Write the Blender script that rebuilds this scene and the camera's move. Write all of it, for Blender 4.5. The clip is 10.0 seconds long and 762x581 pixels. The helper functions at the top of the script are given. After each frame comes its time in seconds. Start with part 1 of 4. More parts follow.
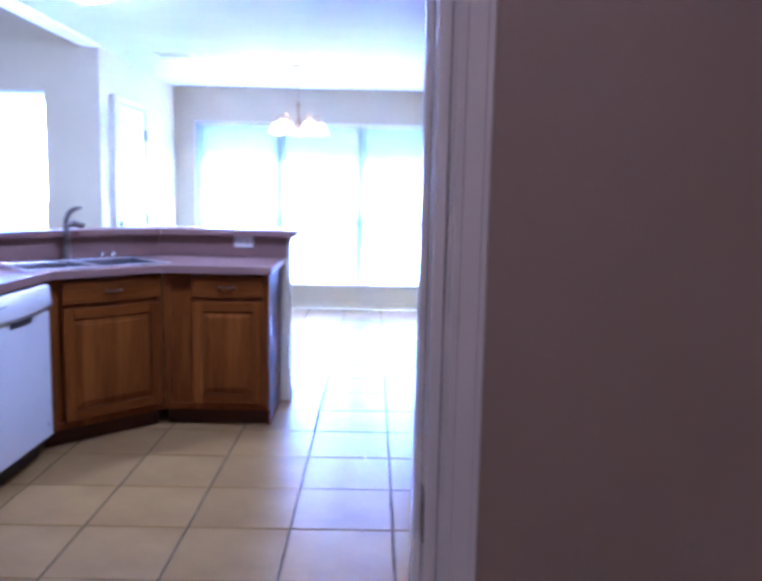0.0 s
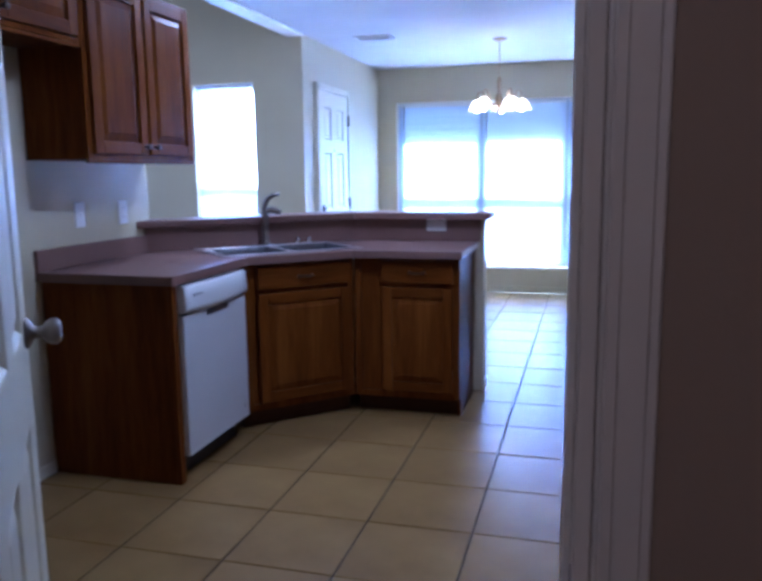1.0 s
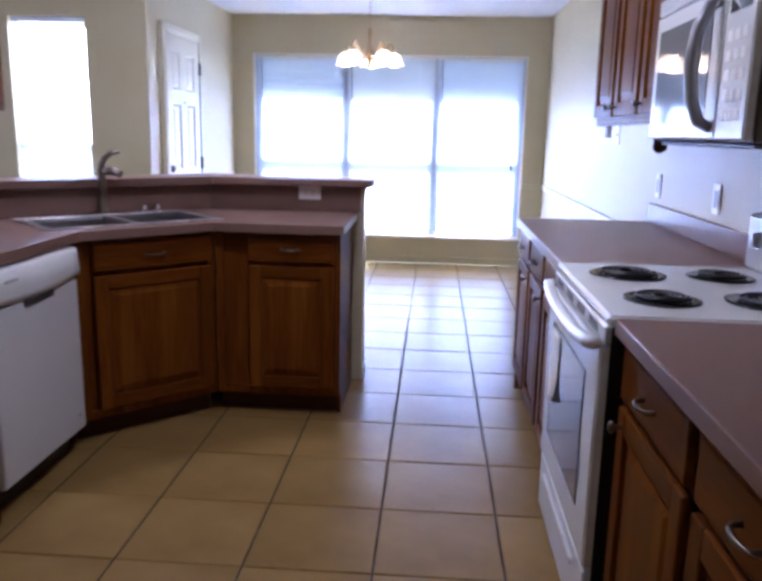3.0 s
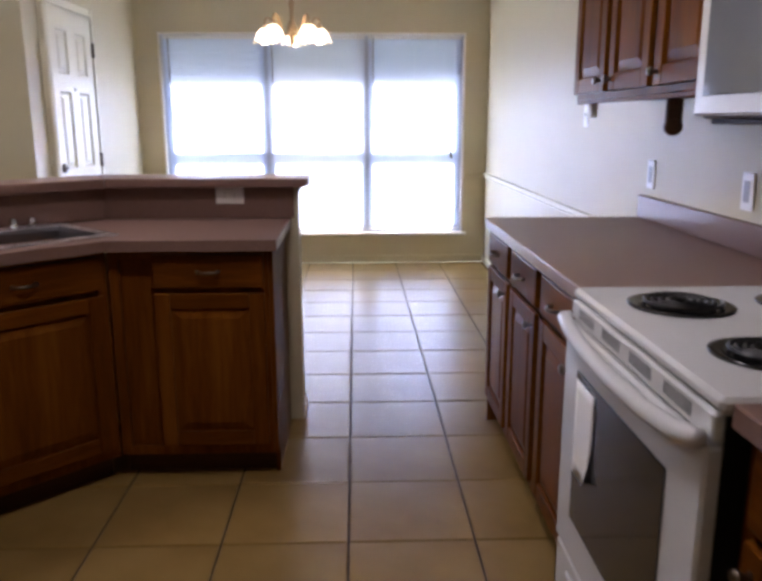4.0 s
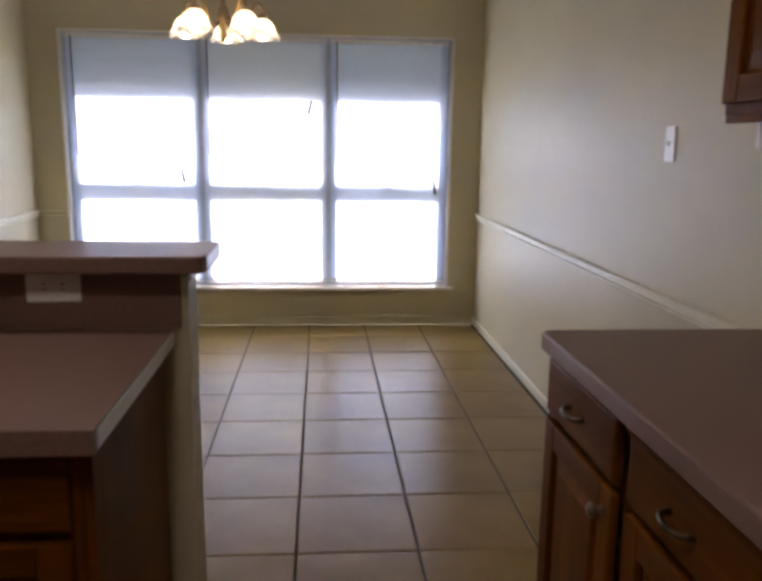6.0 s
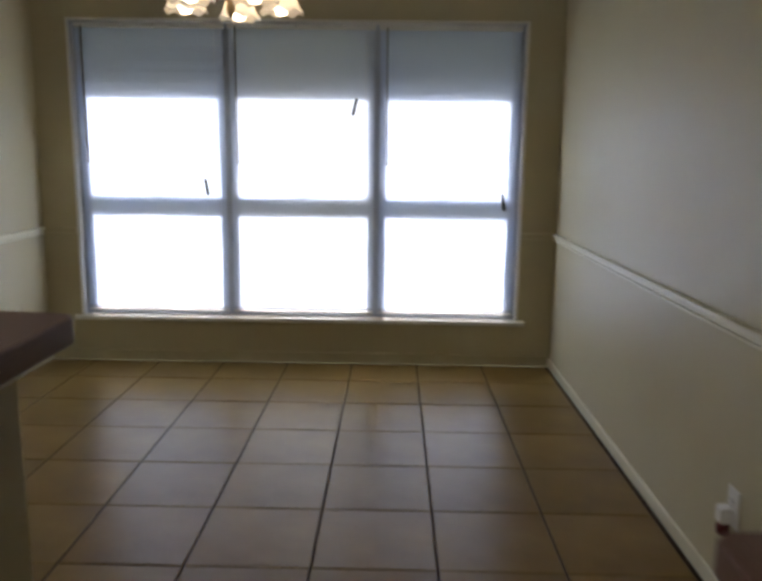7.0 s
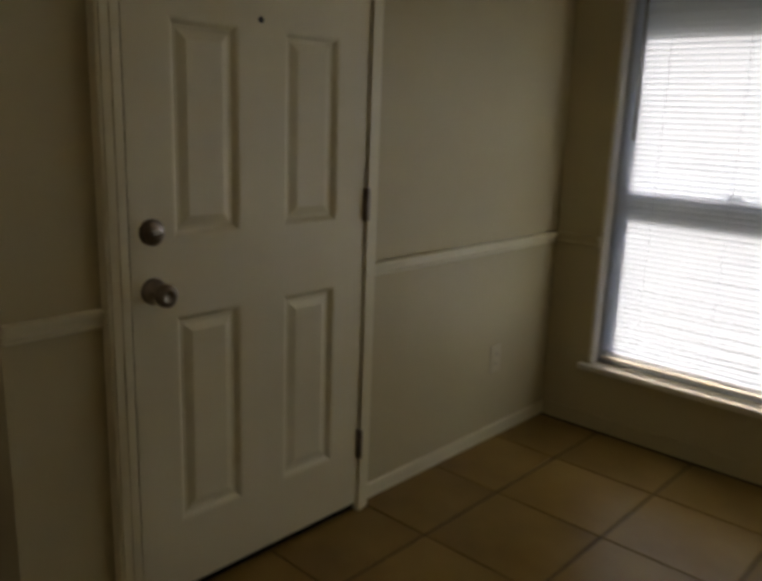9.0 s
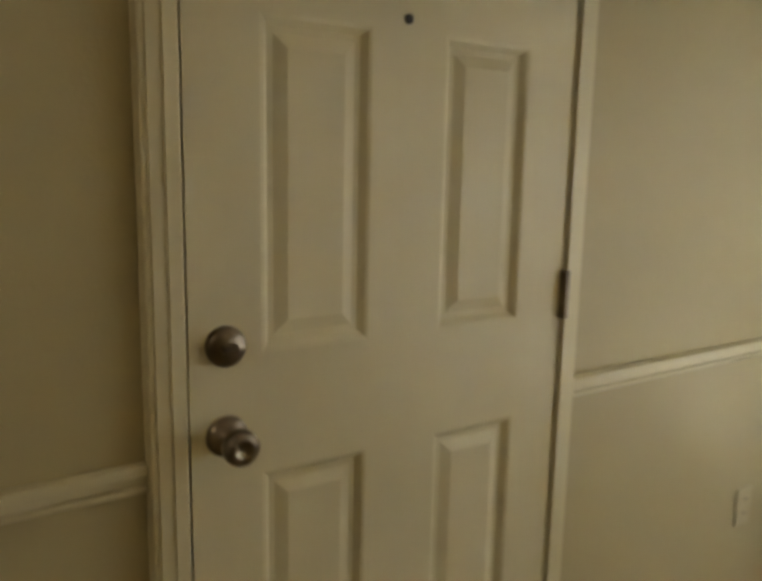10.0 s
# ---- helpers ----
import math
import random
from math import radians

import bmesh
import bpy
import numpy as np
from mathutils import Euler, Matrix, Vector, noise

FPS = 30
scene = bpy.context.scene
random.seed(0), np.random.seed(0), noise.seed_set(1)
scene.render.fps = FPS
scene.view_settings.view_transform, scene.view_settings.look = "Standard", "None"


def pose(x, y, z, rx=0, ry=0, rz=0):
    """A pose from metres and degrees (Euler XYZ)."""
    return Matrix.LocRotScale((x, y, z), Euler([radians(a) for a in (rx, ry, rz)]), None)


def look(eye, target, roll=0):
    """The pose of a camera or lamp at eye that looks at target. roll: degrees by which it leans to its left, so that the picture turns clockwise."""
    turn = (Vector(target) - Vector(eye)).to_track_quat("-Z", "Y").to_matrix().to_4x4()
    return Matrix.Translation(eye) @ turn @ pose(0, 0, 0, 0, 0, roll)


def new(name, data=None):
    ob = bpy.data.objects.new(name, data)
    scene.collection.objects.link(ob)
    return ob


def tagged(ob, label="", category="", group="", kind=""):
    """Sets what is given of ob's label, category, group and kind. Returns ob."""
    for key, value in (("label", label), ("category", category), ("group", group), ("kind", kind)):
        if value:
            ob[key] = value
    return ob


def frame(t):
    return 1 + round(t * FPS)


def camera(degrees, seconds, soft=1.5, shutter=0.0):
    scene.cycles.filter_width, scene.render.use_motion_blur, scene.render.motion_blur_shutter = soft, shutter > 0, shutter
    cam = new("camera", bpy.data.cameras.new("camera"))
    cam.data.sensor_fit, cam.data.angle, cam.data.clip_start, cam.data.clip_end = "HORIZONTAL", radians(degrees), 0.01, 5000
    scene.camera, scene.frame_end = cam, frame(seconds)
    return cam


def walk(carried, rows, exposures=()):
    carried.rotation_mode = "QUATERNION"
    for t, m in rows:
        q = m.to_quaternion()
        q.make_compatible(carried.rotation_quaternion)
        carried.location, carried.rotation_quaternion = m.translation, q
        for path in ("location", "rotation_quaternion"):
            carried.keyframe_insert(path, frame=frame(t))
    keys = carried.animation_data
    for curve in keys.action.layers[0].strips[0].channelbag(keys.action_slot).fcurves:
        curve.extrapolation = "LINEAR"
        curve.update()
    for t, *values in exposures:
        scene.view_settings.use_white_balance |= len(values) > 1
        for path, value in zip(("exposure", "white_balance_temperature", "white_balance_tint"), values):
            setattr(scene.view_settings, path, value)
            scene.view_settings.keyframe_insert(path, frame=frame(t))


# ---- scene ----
cam = camera(54.1, 10.0, soft=3.6, shutter=0.4)
PATH = [
    (0, (0.917, -0.308, 1.327), (0.939, 1.675, 1.068), 1.2),
    (0.5, (0.966, -0.123, 1.325), (0.684, 1.836, 1.035), 0.4),
    (1, (0.987, -0.08, 1.325), (0.458, 1.823, 1.013), -0.7),
    (1.5, (0.98, -0.043, 1.314), (0.376, 1.835, 0.983), -1.2),
    (2, (0.94, 0.063, 1.311), (0.433, 1.964, 0.951), -0.1),
    (2.5, (0.851, 0.208, 1.327), (0.547, 2.146, 0.938), 1.2),
    (4, (0.641, 1.164, 1.314), (0.706, 3.113, 0.871), -0.1),
    (4.5, (0.638, 1.558, 1.312), (0.76, 3.506, 0.877), 0.2),
    (5, (0.624, 1.927, 1.314), (0.805, 3.875, 0.902), 0.9),
    (6.5, (0.777, 3.106, 1.32), (0.89, 5.068, 0.947), 0.7),
    (7, (0.855, 3.578, 1.291), (0.825, 5.546, 0.939), 0.7),
    (7.5, (0.83, 4.085, 1.283), (0.601, 6.055, 1.022), 1.2),
    (8, (0.728, 4.557, 1.285), (0.12, 6.437, 0.975), 1.7),
    (8.5, (0.565, 4.96, 1.303), (-0.5, 6.58, 0.812), 1.7),
    (9, (0.313, 5.278, 1.308), (-1.003, 6.712, 0.847), 2.1),
    (9.5, (0.069, 5.555, 1.299), (-1.427, 6.819, 0.892), 1.9),
    (10, (-0.221, 5.783, 1.302), (-1.864, 6.868, 0.953), 1.2),
]
EXPOSURES = [(0, 4.65, 4050, 37), (0.5, 3.75, 4150, 38), (1, 3.45, 4150, 28), (1.5, 3.5, 4550, 31), (2, 3.75, 4900, 34), (2.5, 3.6, 5000, 34), (4, 3.0, 6300, 29), (5, 2.75, 7100, 29), (6.5, 1.7, 7000, 23), (7.5, 0.65, 7500, 14), (8, 0.08, 8300, 13), (8.5, -0.2, 9200, 12), (9, 0.15, 10000, 15), (9.5, 0.75, 12000, 14), (10, 1.3, 12800, 12)]
walk(cam, [(t, look(eye, target, roll)) for t, eye, target, roll in PATH], EXPOSURES)

# ---- world and light ----
world = bpy.data.worlds.new("sky")
scene.world = world
world.use_nodes = True
wn = world.node_tree
sky = wn.nodes.new("ShaderNodeTexSky")
sky.sky_type, sky.sun_disc = "NISHITA", False
sky.sun_elevation, sky.sun_rotation = radians(50), radians(2)
wn.links.new(sky.outputs[0], wn.nodes["Background"].inputs[0])
wn.nodes["Background"].inputs[1].default_value = 0.023

sun = new("sun", bpy.data.lights.new("sun", "SUN"))
sun.data.energy, sun.data.angle, sun.data.color = 5.0, radians(0.53), (1.0, 0.975, 0.94)
sun.matrix_world = look((0.2, 13.2, 7.16), (0, 8.2, 1.2))


def opening_light(x, y, z, w, h, power, rz, colour=(0.86, 0.93, 1.0)):
    """An added area lamp that stands in for the sky's light in an opening."""
    lamp = new("opening_light", bpy.data.lights.new("opening_light", "AREA"))
    lamp.data.shape, lamp.data.size, lamp.data.size_y = "RECTANGLE", w, h
    lamp.data.energy, lamp.data.color = power, colour
    lamp.matrix_world = pose(x, y, z, 90, 0, rz)
    return lamp


# ---- materials ----
def material(name, colour, rough=0.5, metal=0.0, spec=0.5):
    m = bpy.data.materials.new(name)
    m.use_nodes = True
    b = m.node_tree.nodes["Principled BSDF"]
    b.inputs["Base Color"].default_value = (*colour, 1)
    b.inputs["Roughness"].default_value = rough
    b.inputs["Metallic"].default_value = metal
    b.inputs["Specular IOR Level"].default_value = spec
    return m


def node(m, kind, **inputs):
    n = m.node_tree.nodes.new(kind)
    for key, value in inputs.items():
        n.inputs[key.replace("_", " ")].default_value = value
    return n


def link(m, a, out, b, inp):
    m.node_tree.links.new(a.outputs[out], b.inputs[inp])


def coords(m, scale=(1, 1, 1), kind="Object"):
    tc = m.node_tree.nodes.new("ShaderNodeTexCoord")
    mp = m.node_tree.nodes.new("ShaderNodeMapping")
    mp.inputs["Scale"].default_value = scale
    link(m, tc, kind, mp, "Vector")
    return mp


def mottle(m, a, b, scale, detail=4.0, stretch=(1, 1, 1), low=0.3, high=0.7, rough=None):
    """Two colours mixed by noise, on the base colour; rough: two roughnesses mixed the same way."""
    bsdf = m.node_tree.nodes["Principled BSDF"]
    mp = coords(m, stretch)
    n = node(m, "ShaderNodeTexNoise", Scale=scale, Detail=detail)
    link(m, mp, "Vector", n, "Vector")
    ramp = m.node_tree.nodes.new("ShaderNodeValToRGB")
    ramp.color_ramp.elements[0].position, ramp.color_ramp.elements[1].position = low, high
    ramp.color_ramp.elements[0].color, ramp.color_ramp.elements[1].color = (*a, 1), (*b, 1)
    link(m, n, "Fac", ramp, "Fac")
    link(m, ramp, "Color", bsdf, "Base Color")
    if rough:
        mr = node(m, "ShaderNodeMapRange")
        mr.inputs["To Min"].default_value, mr.inputs["To Max"].default_value = rough
        link(m, n, "Fac", mr, "Value")
        link(m, mr, "Result", bsdf, "Roughness")
    return ramp


def bump(m, scale, strength, distance=0.002, stretch=(1, 1, 1), detail=3.0):
    bsdf = m.node_tree.nodes["Principled BSDF"]
    mp = coords(m, stretch)
    n = node(m, "ShaderNodeTexNoise", Scale=scale, Detail=detail)
    link(m, mp, "Vector", n, "Vector")
    bp = node(m, "ShaderNodeBump", Strength=strength, Distance=distance)
    link(m, n, "Fac", bp, "Height")
    link(m, bp, "Normal", bsdf, "Normal")


def vary(m, ramp, amount):
    """Each piece a little lighter or darker than the next."""
    bsdf = m.node_tree.nodes["Principled BSDF"]
    info = m.node_tree.nodes.new("ShaderNodeObjectInfo")
    mr = node(m, "ShaderNodeMapRange")
    mr.inputs["To Min"].default_value, mr.inputs["To Max"].default_value = 1 - amount, 1 + amount
    hsv = m.node_tree.nodes.new("ShaderNodeHueSaturation")
    link(m, info, "Random", mr, "Value")
    link(m, mr, "Result", hsv, "Value")
    link(m, ramp, "Color", hsv, "Color")
    link(m, hsv, "Color", bsdf, "Base Color")


PAINT = material("beige wall paint", (0.56, 0.5, 0.34), 0.42, spec=0.32)
mottle(PAINT, (0.515, 0.455, 0.288), (0.555, 0.495, 0.322), 1.3, 5, rough=(0.4, 0.52))
bump(PAINT, 120, 0.25, 0.002)
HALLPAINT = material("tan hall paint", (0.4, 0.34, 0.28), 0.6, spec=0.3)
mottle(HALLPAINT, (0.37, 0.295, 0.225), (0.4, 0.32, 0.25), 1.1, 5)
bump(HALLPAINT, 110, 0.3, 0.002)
CEILPAINT = material("white ceiling texture", (0.78, 0.77, 0.75), 0.85, spec=0.2)
mottle(CEILPAINT, (0.66, 0.65, 0.63), (0.72, 0.71, 0.69), 2.2, 5)
bump(CEILPAINT, 60, 0.5, 0.004)
WHITE = material("white trim paint", (0.8, 0.78, 0.73), 0.35)
mottle(WHITE, (0.77, 0.75, 0.69), (0.82, 0.8, 0.75), 3.0, 5, rough=(0.28, 0.45))
DOORPAINT = material("cream door paint", (0.72, 0.68, 0.56), 0.4)
mottle(DOORPAINT, (0.69, 0.64, 0.46), (0.73, 0.685, 0.51), 2.2, 5, rough=(0.32, 0.5))
bump(DOORPAINT, 45, 0.12, 0.001, (1, 1, 0.08))
# the blue daylight on the pale frames is mixed into their colour
DAYLITFRAME = material("window frame, blue daylight in its colour", (0.5, 0.57, 0.68), 0.4)
mottle(DAYLITFRAME, (0.47, 0.54, 0.65), (0.53, 0.6, 0.71), 4, 4, rough=(0.32, 0.48))
VINYL = material("white window vinyl", (0.75, 0.76, 0.78), 0.4)
mottle(VINYL, (0.72, 0.73, 0.75), (0.78, 0.79, 0.8), 4, 4)

TILE = material("beige ceramic tile", (0.5, 0.43, 0.32), 0.22, spec=0.17)
vary(TILE, mottle(TILE, (0.187, 0.107, 0.028), (0.28, 0.18, 0.058), 3.2, 7, rough=(0.26, 0.38)), 0.07)
bump(TILE, 9, 0.05, 0.002)
GROUT = material("dark grout", (0.06, 0.045, 0.03), 0.95, spec=0.05)
mottle(GROUT, (0.035, 0.025, 0.017), (0.09, 0.068, 0.048), 5, 5)


def wood(name, dark, mid, light, stretch):
    m = material(name, mid, 0.34, spec=0.05)
    bsdf = m.node_tree.nodes["Principled BSDF"]
    mp = coords(m, stretch)
    wob = node(m, "ShaderNodeTexNoise", Scale=1.6, Detail=3.0)
    link(m, mp, "Vector", wob, "Vector")
    n = node(m, "ShaderNodeTexNoise", Scale=9.0, Detail=8.0, Roughness=0.62, Distortion=0.7)
    link(m, mp, "Vector", n, "Vector")
    mix = node(m, "ShaderNodeMath")
    mix.operation = "MULTIPLY_ADD"
    mix.inputs[1].default_value = 0.55
    link(m, wob, "Fac", mix, 0)
    half = node(m, "ShaderNodeMath")
    half.operation = "MULTIPLY"
    half.inputs[1].default_value = 0.5
    link(m, n, "Fac", half, 0)
    link(m, half, "Value", mix, 2)
    ramp = m.node_tree.nodes.new("ShaderNodeValToRGB")
    e = ramp.color_ramp.elements
    e[0].position, e[0].color = 0.36, (*dark, 1)
    e[1].position, e[1].color = 0.68, (*light, 1)
    c = ramp.color_ramp.elements.new(0.52)
    c.color = (*mid, 1)
    link(m, mix, "Value", ramp, "Fac")
    vary(m, ramp, 0.08)
    mr = node(m, "ShaderNodeMapRange")
    mr.inputs["To Min"].default_value, mr.inputs["To Max"].default_value = 0.28, 0.46
    link(m, n, "Fac", mr, "Value")
    link(m, mr, "Result", bsdf, "Roughness")
    bp = node(m, "ShaderNodeBump", Strength=0.12, Distance=0.001)
    link(m, n, "Fac", bp, "Height")
    link(m, bp, "Normal", bsdf, "Normal")
    return m


OAK = wood("honey oak, upright grain", (0.07, 0.019, 0.002), (0.118, 0.034, 0.003), (0.175, 0.057, 0.006), (5, 5, 0.45))
OAKFLAT = wood("honey oak, level grain", (0.07, 0.019, 0.002), (0.118, 0.034, 0.003), (0.175, 0.057, 0.006), (0.45, 5, 5))
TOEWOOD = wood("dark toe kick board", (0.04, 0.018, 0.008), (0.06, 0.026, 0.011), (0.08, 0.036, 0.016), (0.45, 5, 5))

LAMINATE = material("mauve brown laminate", (0.2, 0.13, 0.12), 0.35, spec=0.25)
mottle(LAMINATE, (0.172, 0.1, 0.077), (0.215, 0.128, 0.1), 260, 3, low=0.35, high=0.65, rough=(0.28, 0.42))
ENAMEL = material("white appliance enamel", (0.62, 0.62, 0.61), 0.22)
mottle(ENAMEL, (0.59, 0.595, 0.59), (0.64, 0.64, 0.63), 2.5, 4, rough=(0.16, 0.3))
SILVERPLASTIC = material("silver painted plastic", (0.32, 0.32, 0.34), 0.28, 0.6)
GREYPLASTIC = material("grey plastic", (0.35, 0.35, 0.36), 0.45)
DARKPLASTIC = material("dark plastic", (0.03, 0.03, 0.032), 0.4)
OVENGLASS = material("dark oven glass", (0.035, 0.035, 0.037), 0.08, spec=0.6)
MWGLASS = material("grey microwave window", (0.14, 0.15, 0.17), 0.06, spec=1.0)
# shade on the microwave's near side is put into this dark brown
SHADEDCASE = material("microwave case, side shade in its brown", (0.07, 0.055, 0.05), 0.45)
BLACKGLOSS = material("black enamel", (0.01, 0.01, 0.01), 0.12, spec=0.6)
REDPLASTIC = material("dark red plastic", (0.12, 0.015, 0.012), 0.35)
BLACK = material("black burner iron", (0.012, 0.012, 0.012), 0.35)
CHROME = material("polished chrome", (0.75, 0.75, 0.76), 0.12, 1.0)
STEEL = material("brushed stainless steel", (0.72, 0.72, 0.73), 0.22, 1.0)
mottle(STEEL, (0.68, 0.68, 0.69), (0.76, 0.76, 0.77), 6, 5, (1, 20, 1), rough=(0.2, 0.36))
# darker steel for the bowls, their inner shade put into the colour
SHADEDSTEEL = material("stainless bowl, inner shade in its colour", (0.2, 0.2, 0.21), 0.38, 1.0)
NICKEL = material("satin nickel", (0.15, 0.12, 0.085), 0.28, 1.0)
BRONZE = material("dark worn nickel", (0.22, 0.19, 0.16), 0.35, 1.0)
mottle(BRONZE, (0.16, 0.135, 0.11), (0.3, 0.26, 0.22), 14, 4)
BRASS = material("warm brushed brass", (0.42, 0.3, 0.17), 0.28, 1.0)
IVORY = material("ivory plate plastic", (0.6, 0.55, 0.4), 0.4)
PLATE = material("white plate plastic", (0.8, 0.79, 0.75), 0.35)
PAPER = material("white paper sheet", (0.8, 0.8, 0.78), 0.8)
# near-black for shade in gaps, and for the door's rubber sweep
SHADOWGAP = material("near-black gap shade and rubber", (0.012, 0.011, 0.01), 0.9, spec=0.05)

GLASS = material("clear window glass", (1, 1, 1), 0.0)
GLASS.node_tree.nodes["Principled BSDF"].inputs["Transmission Weight"].default_value = 1.0
GLASS.node_tree.nodes["Principled BSDF"].inputs["IOR"].default_value = 1.45

def slat_material(name, face, through_colour):
    """Thin painted slat: half of the light goes through it."""
    m = bpy.data.materials.new(name)
    m.use_nodes = True
    face_node = m.node_tree.nodes["Principled BSDF"]
    face_node.inputs["Base Color"].default_value, face_node.inputs["Roughness"].default_value = (*face, 1), 0.5
    thin = m.node_tree.nodes.new("ShaderNodeBsdfTranslucent")
    thin.inputs["Color"].default_value = (*through_colour, 1)
    both = m.node_tree.nodes.new("ShaderNodeMixShader")
    both.inputs["Fac"].default_value = 0.5
    link(m, face_node, "BSDF", both, 1)
    link(m, thin, "BSDF", both, 2)
    link(m, both, "Shader", m.node_tree.nodes["Material Output"], "Surface")
    return m


# the sky's blue on the white slats is put into both colours
SLAT = slat_material("translucent white slat, sky blue in its colour", (0.74, 0.8, 0.9), (0.56, 0.72, 1.0))
# middle blind: the same slat, slightly less blue
LESSBLUE = slat_material("translucent blind slat, slightly less blue", (0.76, 0.8, 0.86), (0.58, 0.715, 0.93))

FROST = bpy.data.materials.new("frosted glass shade")
FROST.use_nodes = True
b = FROST.node_tree.nodes["Principled BSDF"]
b.inputs["Base Color"].default_value, b.inputs["Roughness"].default_value = (0.9, 0.86, 0.78, 1), 0.35
tr = FROST.node_tree.nodes.new("ShaderNodeBsdfTranslucent")
tr.inputs["Color"].default_value = (0.95, 0.9, 0.8, 1)
ms = FROST.node_tree.nodes.new("ShaderNodeMixShader")
ms.inputs["Fac"].default_value = 0.6
link(FROST, b, "BSDF", ms, 1)
link(FROST, tr, "BSDF", ms, 2)
link(FROST, ms, "Shader", FROST.node_tree.nodes["Material Output"], "Surface")

BULB = material("lit bulb", (1, 0.9, 0.7), 0.3)
BULB.node_tree.nodes["Principled BSDF"].inputs["Emission Color"].default_value = (1.0, 0.8, 0.52, 1)
BULB.node_tree.nodes["Principled BSDF"].inputs["Emission Strength"].default_value = 4.0

STUCCO = material("brown painted soffit", (0.2, 0.16, 0.12), 0.8)
mottle(STUCCO, (0.18, 0.14, 0.1), (0.24, 0.19, 0.15), 2.0, 5)
DARKGROUND = material("dark unseen ground", (0.1, 0.11, 0.05), 0.9)
mottle(DARKGROUND, (0.07, 0.085, 0.03), (0.13, 0.13, 0.06), 2.0, 8)


# ---- building helpers ----
def box(bm, x0, x1, y0, y1, z0, z1, bevel=0.0, segments=1):
    """A box added to bm, its edges bevelled."""
    vs = bmesh.ops.create_cube(bm, size=1.0)["verts"]
    for v in vs:
        v.co = Vector(((x0 + x1) / 2 + v.co.x * (x1 - x0), (y0 + y1) / 2 + v.co.y * (y1 - y0), (z0 + z1) / 2 + v.co.z * (z1 - z0)))
    if bevel:
        edges = list({e for v in vs for e in v.link_edges})
        bmesh.ops.bevel(bm, geom=edges, offset=bevel, segments=segments, affect="EDGES", profile=0.5)
    return bm


def boxes(*sizes, bevel=0.0):
    bm = bmesh.new()
    for s in sizes:
        box(bm, *s, bevel=bevel)
    return bm


def prism(points, z0, z1, bevel=0.0, segments=2):
    """A flat outline, drawn anticlockwise, raised from z0 to z1."""
    bm = bmesh.new()
    low = [bm.verts.new((x, y, z0)) for x, y in points]
    high = [bm.verts.new((x, y, z1)) for x, y in points]
    bm.faces.new(high)
    bm.faces.new(low[::-1])
    n = len(points)
    for i in range(n):
        bm.faces.new((low[i], low[(i + 1) % n], high[(i + 1) % n], high[i]))
    if bevel:
        bmesh.ops.bevel(bm, geom=list(bm.edges), offset=bevel, segments=segments, affect="EDGES", profile=0.5)
    return bm


def turned(profile, steps=24, m=None, bm=None):
    """A shape turned round z from (radius, height) pairs."""
    bm = bm or bmesh.new()
    rings = []
    m = m or Matrix()
    for r, z in profile:
        rings.append([bm.verts.new(m @ Vector((max(r, 1e-4) * math.cos(a), max(r, 1e-4) * math.sin(a), z)))
                      for a in (2 * math.pi * i / steps for i in range(steps))])
    for lo, hi in zip(rings, rings[1:]):
        for i in range(steps):
            bm.faces.new((lo[i], lo[(i + 1) % steps], hi[(i + 1) % steps], hi[i])).smooth = True
    bm.faces.new(rings[0][::-1])
    bm.faces.new(rings[-1])
    return bm


def tube(points, radius, steps=10, bm=None):
    """A round bar along points; radius: one number, or one for each point."""
    bm = bm or bmesh.new()
    pts = [Vector(p) for p in points]
    radii = radius if isinstance(radius, (list, tuple)) else [radius] * len(pts)
    rings, side = [], None
    for i, p in enumerate(pts):
        d = (pts[min(i + 1, len(pts) - 1)] - pts[max(i - 1, 0)]).normalized()
        if side is None:
            side = d.orthogonal().normalized()
        side = (side - d * side.dot(d)).normalized()
        up = d.cross(side)
        rings.append([bm.verts.new(p + radii[i] * (math.cos(a) * side + math.sin(a) * up))
                      for a in (2 * math.pi * k / steps for k in range(steps))])
    for lo, hi in zip(rings, rings[1:]):
        for k in range(steps):
            bm.faces.new((lo[k], lo[(k + 1) % steps], hi[(k + 1) % steps], hi[k])).smooth = True
    bm.faces.new(rings[0][::-1])
    bm.faces.new(rings[-1])
    return bm


def mesh_of(name, bm, mat):
    bmesh.ops.recalc_face_normals(bm, faces=list(bm.faces))
    me = bpy.data.meshes.new(name)
    bm.to_mesh(me)
    bm.free()
    for one in (mat if isinstance(mat, (list, tuple)) else [mat]):
        me.materials.append(one)
    return me


def part(name, bm, mat, parent, label="", at=None):
    ob = new(name, mesh_of(name, bm, mat))
    ob.parent = parent
    if at is not None:
        ob.matrix_basis = at
    return tagged(ob, label)


def root(name, at, label, category, group="", kind=""):
    ob = new(name)
    ob.empty_display_size = 0.1
    ob.matrix_basis = at
    return tagged(ob, label, category, group, kind)


def solid(name, bm, mat, label, category, at=None, group="", kind=""):
    ob = new(name, mesh_of(name, bm, mat))
    if at is not None:
        ob.matrix_basis = at
    return tagged(ob, label, category, group, kind)


def structure(name, bm, mat, label):
    return solid(name, bm, mat, label, "structure", kind="structure")


